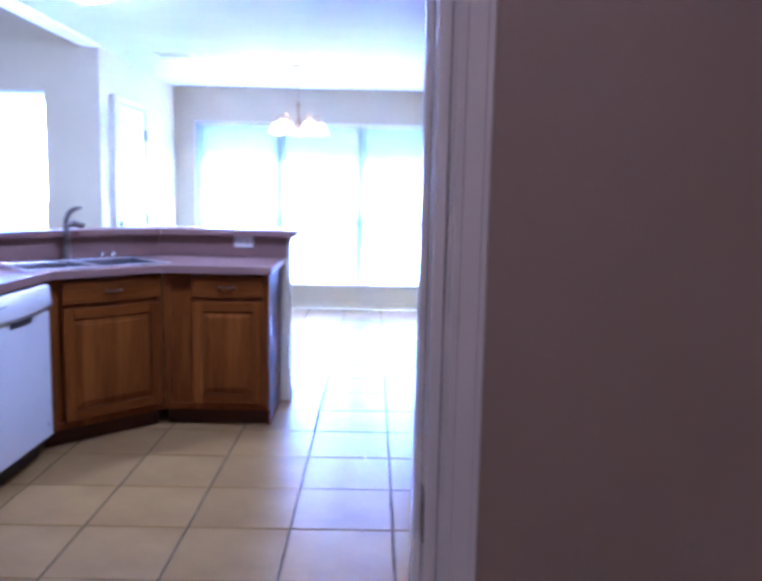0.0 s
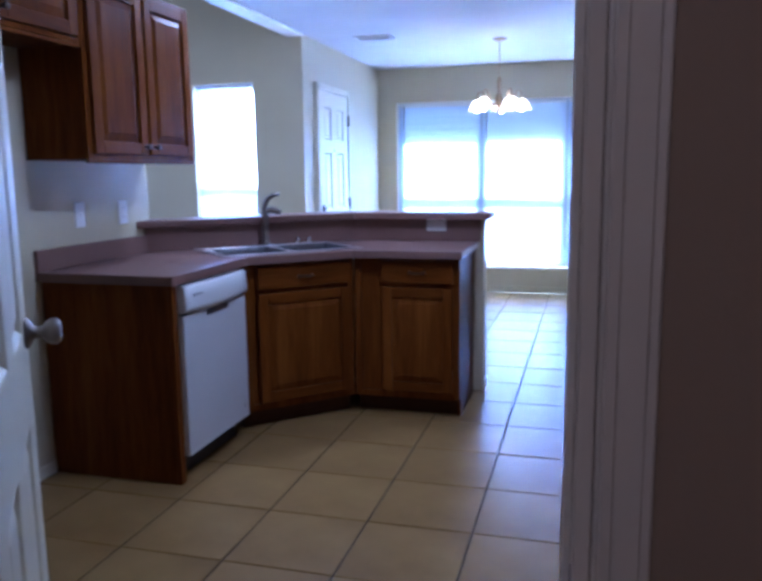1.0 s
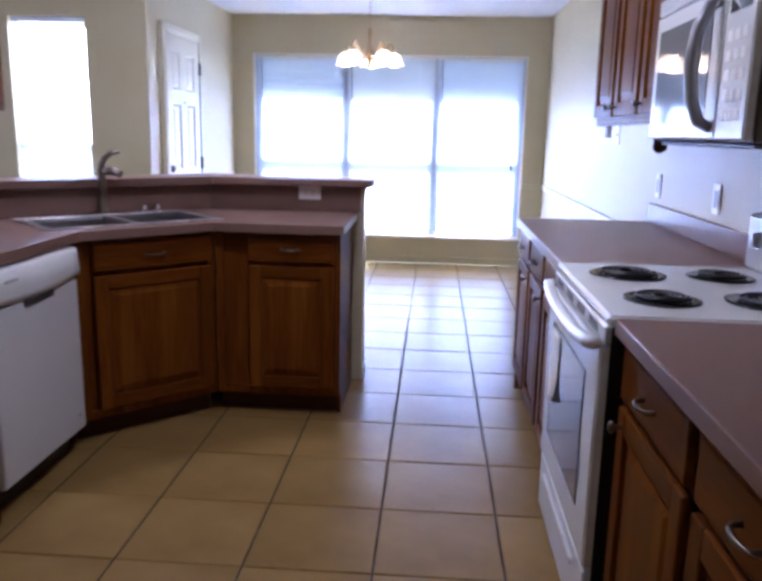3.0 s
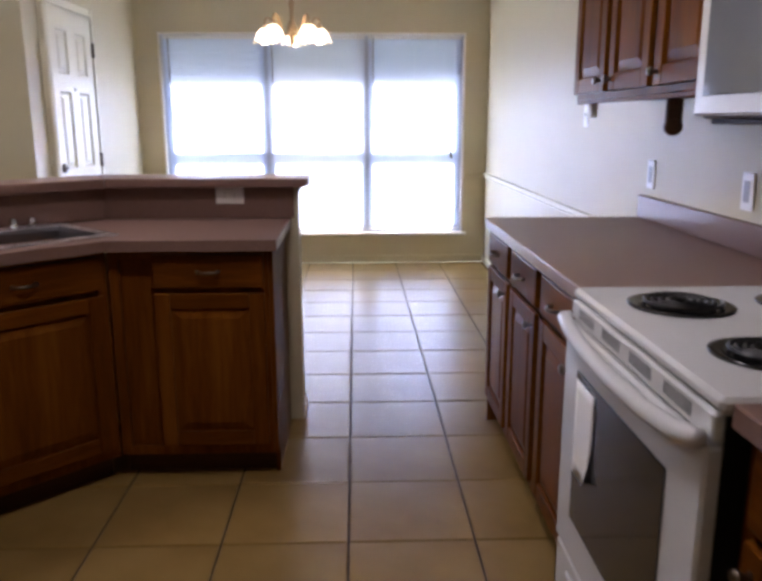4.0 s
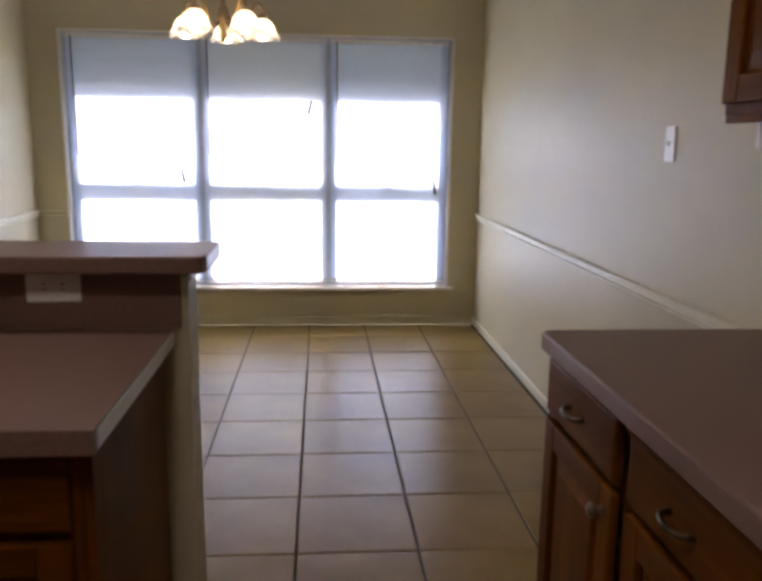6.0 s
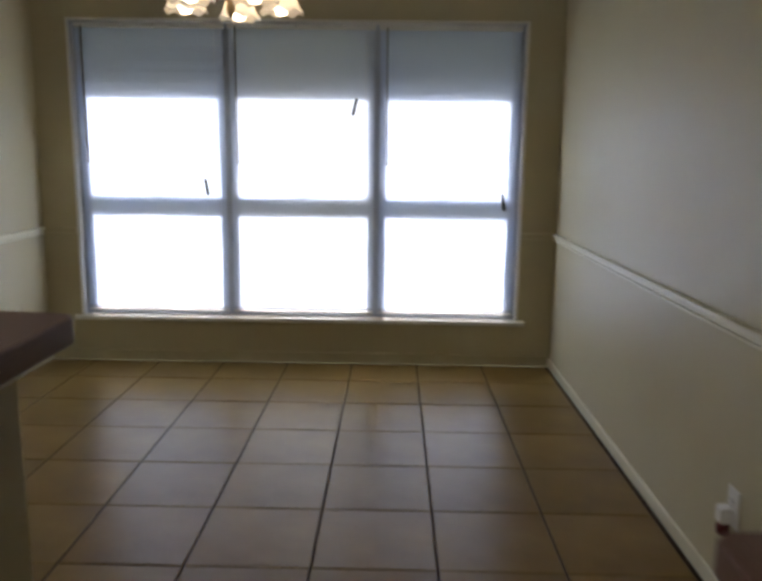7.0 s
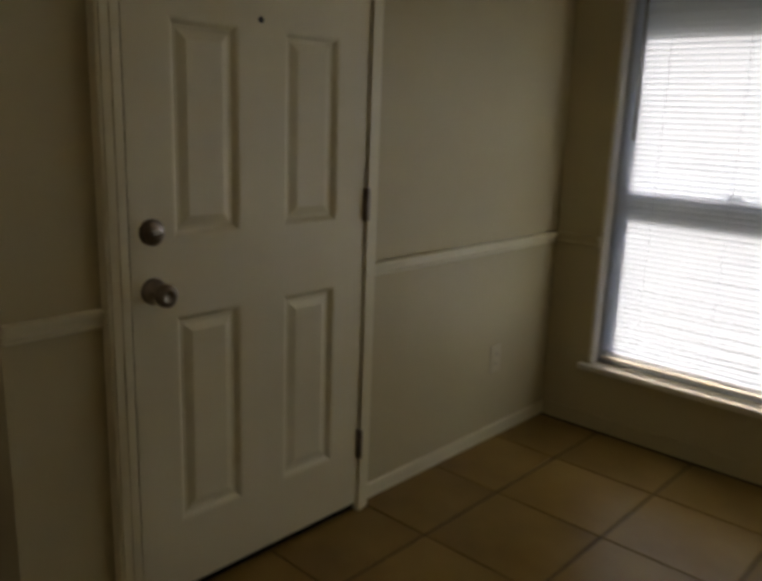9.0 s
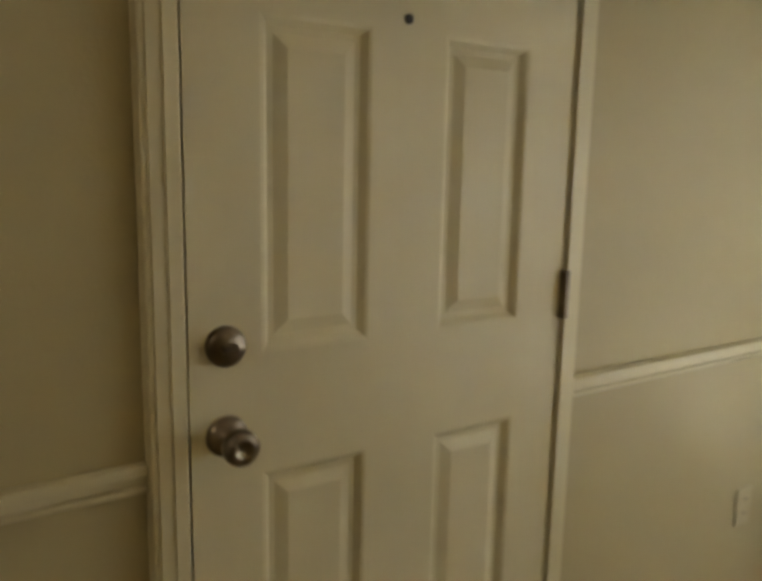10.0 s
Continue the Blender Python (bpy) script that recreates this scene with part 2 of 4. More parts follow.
# ---- the plan ----
WEST, EAST, NORTH, SOUTH, CEIL = -1.31, 1.85, 8.165, 0.64, 2.45
WX0, WX1, WZ0, WZ1 = -1.09, 1.63, 0.28, 2.07      # the dining window's opening
DY0, DY1, DZ = 6.135, 6.92, 2.04                   # the outer door's opening
JX0, JX1 = 0.23, 0.998                              # the doorway the camera comes through
CORNER, HEADER = 5.85, 3.5                        # ends of the two west walls
LX0, LX1, LZ0, LZ1 = -2.318, -1.755, 0.45, 2.085     # the living room's window

structure("wall_north", boxes((WEST - 0.12, WX0, NORTH, NORTH + 0.15, 0, CEIL), (WX1, EAST + 0.12, NORTH, NORTH + 0.15, 0, CEIL),
          (WX0, WX1, NORTH, NORTH + 0.15, 0, WZ0), (WX0, WX1, NORTH, NORTH + 0.15, WZ1, CEIL)), PAINT, "beige painted wall with a wide triple window")
structure("wall_east", boxes((EAST, EAST + 0.12, SOUTH, NORTH, 0, CEIL)), PAINT, "long beige painted wall behind the range")
structure("wall_west_dining", boxes((WEST - 0.12, WEST, CORNER, DY0, 0, 3.2), (WEST - 0.12, WEST, DY1, NORTH, 0, 3.2),
          (WEST - 0.12, WEST, DY0, DY1, DZ, 3.2)), PAINT, "beige painted wall with the outer door")
structure("wall_living", boxes((-6, LX0, CORNER, CORNER + 0.12, 0, 3.2), (LX1, WEST - 0.12, CORNER, CORNER + 0.12, 0, 3.2),
          (LX0, LX1, CORNER, CORNER + 0.12, 0, LZ0), (LX0, LX1, CORNER, CORNER + 0.12, LZ1, 3.2)), PAINT, "beige living room wall with a narrow window")
structure("wall_west_kitchen", boxes((WEST - 0.12, WEST, SOUTH, HEADER, 0, 3.2)), PAINT, "beige kitchen wall behind the dishwasher run")
structure("wall_header", boxes((WEST - 0.12, WEST, HEADER, CORNER, CEIL, 3.2)), PAINT, "beige drop between kitchen ceiling and living room")
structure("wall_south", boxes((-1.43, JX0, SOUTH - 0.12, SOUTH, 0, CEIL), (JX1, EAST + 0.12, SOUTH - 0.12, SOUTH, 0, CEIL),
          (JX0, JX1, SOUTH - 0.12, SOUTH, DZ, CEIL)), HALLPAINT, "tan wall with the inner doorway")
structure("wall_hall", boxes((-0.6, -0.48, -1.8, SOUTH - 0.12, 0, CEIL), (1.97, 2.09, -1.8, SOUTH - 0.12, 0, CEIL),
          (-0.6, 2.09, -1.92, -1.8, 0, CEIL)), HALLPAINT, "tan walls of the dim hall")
# the far wall's opening is unseen, cut only for an added lamp
structure("wall_far_living", boxes((-6.12, -6, 0, 1.5, 0, 3.2), (-6.12, -6, 4.5, CORNER + 0.12, 0, 3.2), (-6.12, -6, 1.5, 4.5, 0, 0.6), (-6.12, -6, 1.5, 4.5, 2.2, 3.2), (-6, -1.43, -0.12, 0, 0, 3.2), (-1.55, -1.43, 0, SOUTH, 0, 3.2)), PAINT, "beige living room walls")
structure("ceiling", boxes((WEST, EAST + 0.12, SOUTH - 0.12, NORTH + 0.15, CEIL, CEIL + 0.1), (-0.6, 2.09, -1.92, SOUTH - 0.12, CEIL, CEIL + 0.1)), CEILPAINT, "white textured kitchen ceiling")
structure("ceiling_living", boxes((-6.12, WEST, -0.12, NORTH + 0.15, 3.2, 3.3)), CEILPAINT, "high white living room ceiling")
floor = structure("floor", boxes((-6.12, 2.09, -1.92, NORTH, -0.12, -0.004)), GROUT, "dark grouted floor under beige ceramic tiles")


# ---- windows ----
def blind(name, x0, x1, z0, z1, y, label, bent=False, slat_mat=None):
    """A lowered mini blind: head rail, bottom rail, wand, cords and closed slats. It hangs at depth y and faces -y."""
    b = root(name, pose(x0, y, z1), label, "blind", "window blinds")
    w, h = x1 - x0, z1 - z0
    part("head_rail", boxes((0.003, w - 0.003, -0.014, 0.014, -0.028, 0), bevel=0.002), VINYL, b)
    part("bottom_rail", boxes((0.006, w - 0.006, -0.009, 0.009, -h + 0.004, -h + 0.018), bevel=0.003), VINYL, b)
    wand = part("wand", tube([(0.05, -0.02, -0.02), (0.051, -0.022, -0.3), (0.055, -0.024, -0.82)], 0.0042, 6), DARKPLASTIC, b, "dark tilt wand")
    for cx in (0.16, w / 2, w - 0.16):
        part("ladder_cord", tube([(cx, -0.0125, -0.028), (cx, -0.0125, -h + 0.01)], 0.0005, 5), SLAT, b)
    part("pull_cord", tube([(w - 0.06, -0.017, -0.02), (w - 0.062, -0.02, -h * 0.45)], 0.0011, 5), VINYL, b)
    pitch, bm, tilt = 0.021, bmesh.new(), radians(82)
    rows = int((h - 0.05) / pitch)
    # one gently cupped slat, shared
    prof = [(-0.0109, -0.0005), (-0.0055, 0.0002), (0, 0.0004), (0.0055, 0.0002), (0.0109, -0.0005)]
    vs = []
    for x in (0.008, w - 0.008):
        vs.append([bm.verts.new((x, -a * math.cos(tilt) - c * math.sin(tilt), a * math.sin(tilt) - c * math.cos(tilt))) for a, c in prof])
    for i in range(4):
        bm.faces.new((vs[0][i], vs[1][i], vs[1][i + 1], vs[0][i + 1])).smooth = True
    me = mesh_of("slat", bm, slat_mat or SLAT)
    for k in range(rows):
        s = new("slat", me)
        s.parent = b
        s.location = (0, 0, -0.042 - k * pitch)
        loose = 24.0 if bent and 3 <= k <= 14 and k % 3 else 0.25
        s.rotation_euler = (radians(random.uniform(-loose, loose)), 0, radians(random.uniform(-0.08, 0.08)))
    return b


def sash_window(name, x0, x1, z0, z1, zm, y, label):
    """A double-hung window in an opening: frame, two sashes with their glass, lock."""
    w = root(name, pose(0, y, 0), label, "window", kind="structure")
    f, st = 0.016, 0.014
    part("window_frame", boxes((x0, x0 + f, 0, 0.07, z0, z1), (x1 - f, x1, 0, 0.07, z0, z1), (x0 + f, x1 - f, 0, 0.07, z1 - f, z1),
                               (x0 + f, x1 - f, 0, 0.07, z0, z0 + f), bevel=0.002), DAYLITFRAME, w)
    a, c = x0 + f, x1 - f
    for zz0, zz1, yy in ((z0 + f, zm + 0.03, 0.004), (zm - 0.03, z1 - f, 0.03)):
        s = part("sash", boxes((a, a + st, yy, yy + 0.024, zz0, zz1), (c - st, c, yy, yy + 0.024, zz0, zz1),
                               (a + st, c - st, yy, yy + 0.024, zz0, zz0 + 0.04), (a + st, c - st, yy, yy + 0.024, zz1 - 0.05, zz1), bevel=0.002), DAYLITFRAME, w)
        g = part("pane", boxes((a + st - 0.002, c - st + 0.002, yy + 0.01, yy + 0.014, zz0 + 0.038, zz1 - 0.048)), GLASS, s)
        g.visible_shadow = False
    part("sash_lock", boxes(((a + c) / 2 - 0.03, (a + c) / 2 + 0.03, -0.008, 0.003, zm + 0.0305, zm + 0.04), bevel=0.003), GREYPLASTIC, w)
    return w


# the posts stand at these places; the sashes fill the bays between
POSTS = (-0.155, 0.752)
BAYS = ((WX0 + 0.05, POSTS[0] - 0.026), (POSTS[0] + 0.026, POSTS[1] - 0.026), (POSTS[1] + 0.026, WX1 - 0.045))
ZM = 1.03
for i, (a, c) in enumerate(BAYS):
    sash_window(f"window_{i + 1}", a, c, WZ0 + 0.012, WZ1, ZM, NORTH + 0.052, "pale double-hung window, blue daylight in its frame colour, one of three")
structure("window_mullions", boxes(*[(p - 0.0255, p + 0.0255, NORTH + 0.051, NORTH + 0.15, WZ0 + 0.012, WZ1 - 0.006) for p in POSTS], bevel=0.003), DAYLITFRAME, "pale posts between the three windows, blue daylight in their colour")
structure("window_jambs", boxes((WX0 + 0.0055, WX0 + 0.0495, NORTH + 0.045, NORTH + 0.15, WZ0 + 0.012, WZ1 - 0.006), (WX1 - 0.0445, WX1 - 0.0055, NORTH + 0.045, NORTH + 0.15, WZ0 + 0.012, WZ1 - 0.006), bevel=0.003),
          DAYLITFRAME, "pale side frames of the triple window, blue daylight in their colour")
EDGES = (WX0 + 0.02, POSTS[0] - 0.012, POSTS[0] + 0.004, POSTS[1] - 0.012, POSTS[1] + 0.004, WX1 - 0.02)
for i in range(3):
    blind("mini_blind", EDGES[2 * i], EDGES[2 * i + 1], WZ0 + 0.03, WZ1 - 0.01, NORTH + 0.034, "lowered white mini blind, slats closed, sunlit from outside", bent=i == 0, slat_mat=LESSBLUE if i == 1 else SLAT)
structure("window_sill", boxes((WX0 - 0.05, WX1 + 0.05, NORTH - 0.03, NORTH - 0.001, WZ0 - 0.018, WZ0 + 0.008), (WX0 + 0.001, WX1 - 0.001, NORTH - 0.001, NORTH + 0.074, WZ0 + 0.001, WZ0 + 0.008), bevel=0.003),
          WHITE, "white painted window stool under the triple window")
structure("window_edge", boxes((WX0 - 0.012, WX0 - 0.0005, NORTH - 0.006, NORTH - 0.001, WZ0 + 0.01, WZ1 + 0.012), (WX1 + 0.0005, WX1 + 0.012, NORTH - 0.006, NORTH - 0.001, WZ0 + 0.01, WZ1 + 0.012),
          (WX0 - 0.0004, WX1 + 0.0004, NORTH - 0.006, NORTH - 0.001, WZ1 + 0.0005, WZ1 + 0.012), bevel=0.002), WHITE, "thin white bead round the window opening")

structure("window_lining", boxes((WX0 + 0.0005, WX0 + 0.005, NORTH - 0.0005, NORTH + 0.0745, WZ0 + 0.0085, WZ1 - 0.0055), (WX1 - 0.005, WX1 - 0.0005, NORTH - 0.0005, NORTH + 0.0745, WZ0 + 0.0085, WZ1 - 0.0055),
          (WX0 + 0.0005, WX1 - 0.0005, NORTH - 0.0005, NORTH + 0.0745, WZ1 - 0.005, WZ1 - 0.0005)), VINYL, "white lining of the window opening")

# dark pull tassels on the cords
for px, pz, lean in ((-0.29, 1.10, -10), (0.615, 1.585, 14), (1.525, 1.03, -7)):
    t = solid("cord_tassel", turned([(0.004, 0.05), (0.009, 0.045), (0.012, -0.045), (0.006, -0.055)], 10), DARKPLASTIC,
              "dark pull tassel hanging on the blind cord", "blind tassel", pose(px, NORTH + 0.006, pz, 0, lean, 0), "blind tassels")

sash_window("window_4", LX0, LX1, LZ0, LZ1, 1.17, CORNER + 0.045, "narrow white double-hung living room window")
opening_light((LX0 + LX1) / 2, CORNER + 0.16, (LZ0 + LZ1) / 2 + 0.1, LX1 - LX0 - 0.1, 1.3, 5, 180)
# added lamp in the unseen west opening, brightens the living room wall
opening_light(-6.06, 3.0, 1.4, 2.9, 1.5, 6.0, -90, (1.0, 0.98, 0.95))
blind("mini_blind", LX0 + 0.01, LX1 - 0.01, LZ0 + 0.02, LZ1 - 0.01, CORNER + 0.024, "lowered white mini blind in the narrow window")

# outside: ground and eave
# unseen ground, kept dark to cut the light bounced onto the blinds
structure("ground", boxes((-60, 60, NORTH + 0.15, 90, -0.3, -0.15)), DARKGROUND, "unseen ground outside the window wall, dark to cut bounce")
structure("eave", boxes((-1.43, 3.0, NORTH + 0.15, NORTH + 0.70, 2.42, 2.55)), STUCCO, "brown roof eave over the triple window")


# ---- trim ----
def rail_profile(x_wall, sign, y0, y1, z):
    """A two-bead chair rail along a wall that runs in y; sign: the way into the room."""
    return boxes((min(x_wall, x_wall + sign * 0.014), max(x_wall, x_wall + sign * 0.014), y0, y1, z - 0.034, z + 0.0),
                 (min(x_wall, x_wall + sign * 0.024), max(x_wall, x_wall + sign * 0.024), y0, y1, z - 0.0185, z - 0.0005),
                 (min(x_wall, x_wall + sign * 0.019), max(x_wall, x_wall + sign * 0.019), y0, y1, z - 0.045, z - 0.0345), bevel=0.003)


RZ = 0.842
structure("trim_east", rail_profile(EAST, -1, 4.36, NORTH - 0.03, RZ), DOORPAINT, "cream wooden chair rail on the east wall")
structure("trim_west", rail_profile(WEST, 1, DY1 + 0.058, NORTH - 0.03, RZ), DOORPAINT, "cream wooden chair rail beside the outer door")
structure("trim_west_near", rail_profile(WEST, 1, CORNER, DY0 - 0.058, RZ), DOORPAINT, "cream wooden chair rail short of the corner")
for nm, a, c in (("trim_north_a", WEST + 0.001, WX0 - 0.013), ("trim_north_b", WX1 + 0.013, EAST - 0.001)):
    structure(nm, boxes((a, c, NORTH - 0.014, NORTH - 0.0005, RZ - 0.034, RZ), (a, c, NORTH - 0.024, NORTH - 0.0005, RZ - 0.0185, RZ - 0.0005),
              (a, c, NORTH - 0.019, NORTH - 0.0005, RZ - 0.045, RZ - 0.0345), bevel=0.003), PAINT, "chair rail painted with the window wall")


def base(name, x0, x1, y0, y1, label="cream painted baseboard"):
    return structure(name, boxes((x0, x1, y0, y1, 0.0, 0.058), bevel=0.004), DOORPAINT, label)


structure("baseboard_north", boxes((WEST + 0.013, EAST - 0.013, NORTH - 0.012, NORTH - 0.0005, 0.0, 0.07), bevel=0.004), PAINT, "baseboard painted with the window wall")
base("baseboard_east", EAST - 0.012, EAST - 0.0005, 4.36, NORTH - 0.0005)
base("baseboard_west", WEST + 0.0005, WEST + 0.012, DY1 + 0.058, NORTH - 0.0005)
base("baseboard_west_near", WEST + 0.0005, WEST + 0.012, CORNER, DY0 - 0.058)
base("baseboard_kitchen", WEST + 0.0005, WEST + 0.012, SOUTH, 2.63)
structure("trim_header", boxes((WEST - 0.125, WEST + 0.02, HEADER, CORNER, CEIL - 0.02, CEIL - 0.0005), bevel=0.004), WHITE, "white corner bead along the ceiling's open edge")


def casing(name, along, a, b, top, wall, sign, mat, label, width=0.057, lift=0.0):
    """Moulded casing round an opening. along: 'x' or 'y'; sign: the way out of the wall."""
    bm = bmesh.new()
    for lo, hi, z0, z1 in ((a - width, a, 0, top + width), (b, b + width, 0, top + width), (a, b, top, top + width)):
        for inset, depth in ((0.0, 0.010), (0.008, 0.015), (0.03, 0.019)):
            upright = z0 == 0
            if upright:
                l, h, q, r = lo + (inset if hi == a else 0.004), hi - (0.004 if hi == a else inset), z0, z1 - inset * 0
                if depth < 0.011:
                    l, h = lo, hi
            else:
                l, h, q, r = lo, hi, z0 + 0.004 * (inset > 0), z1 - inset
            s = sorted((wall, wall + sign * (depth + lift)))
            box(bm, *((l, h, s[0], s[1], q, r) if along == "x" else (s[0], s[1], l, h, q, r)), bevel=0.002)
    return structure(name, bm, mat, label)


casing("trim_door", "y", DY0, DY1, DZ, WEST + 0.0005, 1, DOORPAINT, "cream moulded casing round the outer door", lift=0.026)
casing("trim_doorway", "x", JX0, JX1, DZ, SOUTH - 0.1205, -1, WHITE, "white moulded casing of the inner doorway", 0.045)
casing("trim_doorway_kitchen", "x", JX0, JX1, DZ, SOUTH + 0.0005, 1, WHITE, "white casing of the inner doorway, kitchen side", 0.05)
structure("door_jamb", boxes((JX0 + 0.0005, JX0 + 0.016, SOUTH - 0.1195, SOUTH - 0.0005, 0, DZ), (JX1 - 0.016, JX1 - 0.0005, SOUTH - 0.1195, SOUTH - 0.0005, 0, DZ),
          (JX0 + 0.016, JX1 - 0.016, SOUTH - 0.1195, SOUTH - 0.0005, DZ - 0.016, DZ - 0.0005), (JX1 - 0.026, JX1 - 0.0165, SOUTH - 0.075, SOUTH - 0.045, 0, DZ - 0.017), bevel=0.002), WHITE, "white door jamb with a stop")
st = root("strike_plate", pose(JX1 - 0.016, SOUTH - 0.1, 0.95), "worn metal strike plate on the jamb", "strike plate")
part("plate", boxes((-0.0018, 0, -0.018, 0.018, -0.03, 0.03), bevel=0.0008), BRONZE, st)
part("latch_hole", boxes((-0.0024, -0.0018, -0.008, 0.008, -0.014, 0.014)), DARKPLASTIC, st)


# ---- doors ----
def panel_door(name, w, h, t, mat, at, label, kind, rows=None, stile=0.115, mid=0.105):
    """A six-panel door lying along +x from its hinge at 0, faces at y = 0 and y = t: two leaves of sunk panels with raised fields."""
    d = root(name, at, label, "door", kind=kind)
    cols = ((stile, (w - mid) / 2), ((w + mid) / 2, w - stile))
    rows = rows or ((0.225, 0.80), (0.99, 1.60), (1.70, h - 0.115))
    sizes = [(0, stile, 0, t, 0, h), (w - stile, w, 0, t, 0, h), (cols[0][1], cols[1][0], 0, t, 0, h)]
    edges = [0.0] + [v for r in rows for v in r] + [h]
    for z0, z1 in zip(edges[0::2], edges[1::2]):
        for c0, c1 in cols:
            sizes.append((c0, c1, 0, t, z0, z1))
    part("door_frame", boxes(*sizes), mat, d)
    for z0, z1 in rows:
        for c0, c1 in cols:
            bm = bmesh.new()
            for sgn, y0 in ((1, 0.0), (-1, t)):
                rings = []
                for ins, dep in ((0.0, 0.0), (0.006, 0.002), (0.016, 0.012), (0.026, 0.012), (0.048, 0.004)):
                    rings.append([bm.verts.new((x, y0 + sgn * dep, z)) for x, z in ((c0 + ins, z0 + ins), (c1 - ins, z0 + ins), (c1 - ins, z1 - ins), (c0 + ins, z1 - ins))])
                for lo, hi in zip(rings, rings[1:]):
                    for i in range(4):
                        bm.faces.new((lo[i], lo[(i + 1) % 4], hi[(i + 1) % 4], hi[i]))
                bm.faces.new(rings[-1])
            part("door_panel", bm, mat, d)
    return d


def knob(parent, x, y, z, sign, mat):
    m = Matrix.Translation((x, y, z)) @ pose(0, 0, 0, 90 * sign, 0, 0)
    return part("door_knob", turned([(0.0, -0.002), (0.033, 0.0), (0.033, 0.006), (0.026, 0.012), (0.013, 0.018), (0.012, 0.034), (0.02, 0.04), (0.0285, 0.052), (0.0275, 0.066), (0.018, 0.073), (0.011, 0.0715), (0.010, 0.069), (0.0, 0.069)], 28, m), mat, parent, "worn satin nickel knob")


# outer door, hinged at its far side; it faces +x
outer = panel_door("door_1", DY1 - DY0 - 0.006, DZ - 0.036, 0.044, DOORPAINT, pose(WEST - 0.008, DY1 - 0.003, 0.032, 0, 0, -90), "closed cream six-panel outer door with nickel knob", "structure",
                   ((0.196, 0.765), (0.964, 1.478), (1.586, 1.876)), 0.118, 0.15)
knob(outer, 0.722, 0.044, 0.839, -1, BRONZE)
m = Matrix.Translation((0.722, 0.044, 0.983)) @ pose(0, 0, 0, -90, 0, 0)
db = part("deadbolt", turned([(0, -0.002), (0.032, 0), (0.032, 0.008), (0.026, 0.016), (0.0, 0.017)], 28, m), BRONZE, outer, "round deadbolt with a thumb turn")
part("thumb_turn", boxes((0.708, 0.736, 0.06, 0.074, 0.977, 0.989), bevel=0.003), BRONZE, db)
part("peephole", turned([(0, -0.002), (0.008, 0), (0.008, 0.003), (0.004, 0.004), (0, 0.002)], 16, Matrix.Translation((0.395, 0.044, 1.496)) @ pose(0, 0, 0, -90, 0, 0)), DARKPLASTIC, outer)
for z in (0.215, 1.005, 1.785):
    part("hinge", boxes((-0.008, 0.004, 0.03, 0.064, z - 0.05, z + 0.05), bevel=0.003), BRONZE, outer, "dark metal hinge")
part("door_sweep", boxes((0.0, 0.779, 0.006, 0.038, -0.023, -0.0005)), SHADOWGAP, outer, "black rubber sweep")
structure("door_lining", boxes((WEST - 0.1195, WEST - 0.0005, DY0 + 0.0005, DY0 + 0.0025, 0, DZ), (WEST - 0.1195, WEST - 0.0005, DY1 - 0.0025, DY1 - 0.0005, 0, DZ),
          (WEST - 0.1195, WEST - 0.0005, DY0 + 0.0026, DY1 - 0.0026, DZ - 0.003, DZ - 0.0005)), WHITE, "white lining of the outer doorway")
# added unseen sheet, blocks light so the door's gaps stay black
structure("door_backing", boxes((WEST - 0.125, WEST - 0.1205, DY0 - 0.1, DY1 + 0.1, -0.1, DZ + 0.1)), SHADOWGAP, "black sheet added behind the outer door to darken its gaps")
# threshold takes the gap's near-black, so the slit under the door stays dark
structure("threshold", boxes((WEST - 0.12, WEST + 0.0, DY0 + 0.003, DY1 - 0.003, -0.003, 0.008), bevel=0.003), SHADOWGAP, "metal threshold of the outer door, coloured dark as the gap")

# inner door, swung open into the kitchen
inner = panel_door("door_2", 0.74, DZ - 0.025, 0.035, DOORPAINT, pose(JX0 + 0.02, SOUTH + 0.03, 0.012, 0, 0, 127), "open white six-panel inner door with nickel knob", "structure")
knob(inner, 0.68, 0.0, 0.985, 1, BRONZE)
knob(inner, 0.68, 0.035, 0.985, -1, BRONZE)


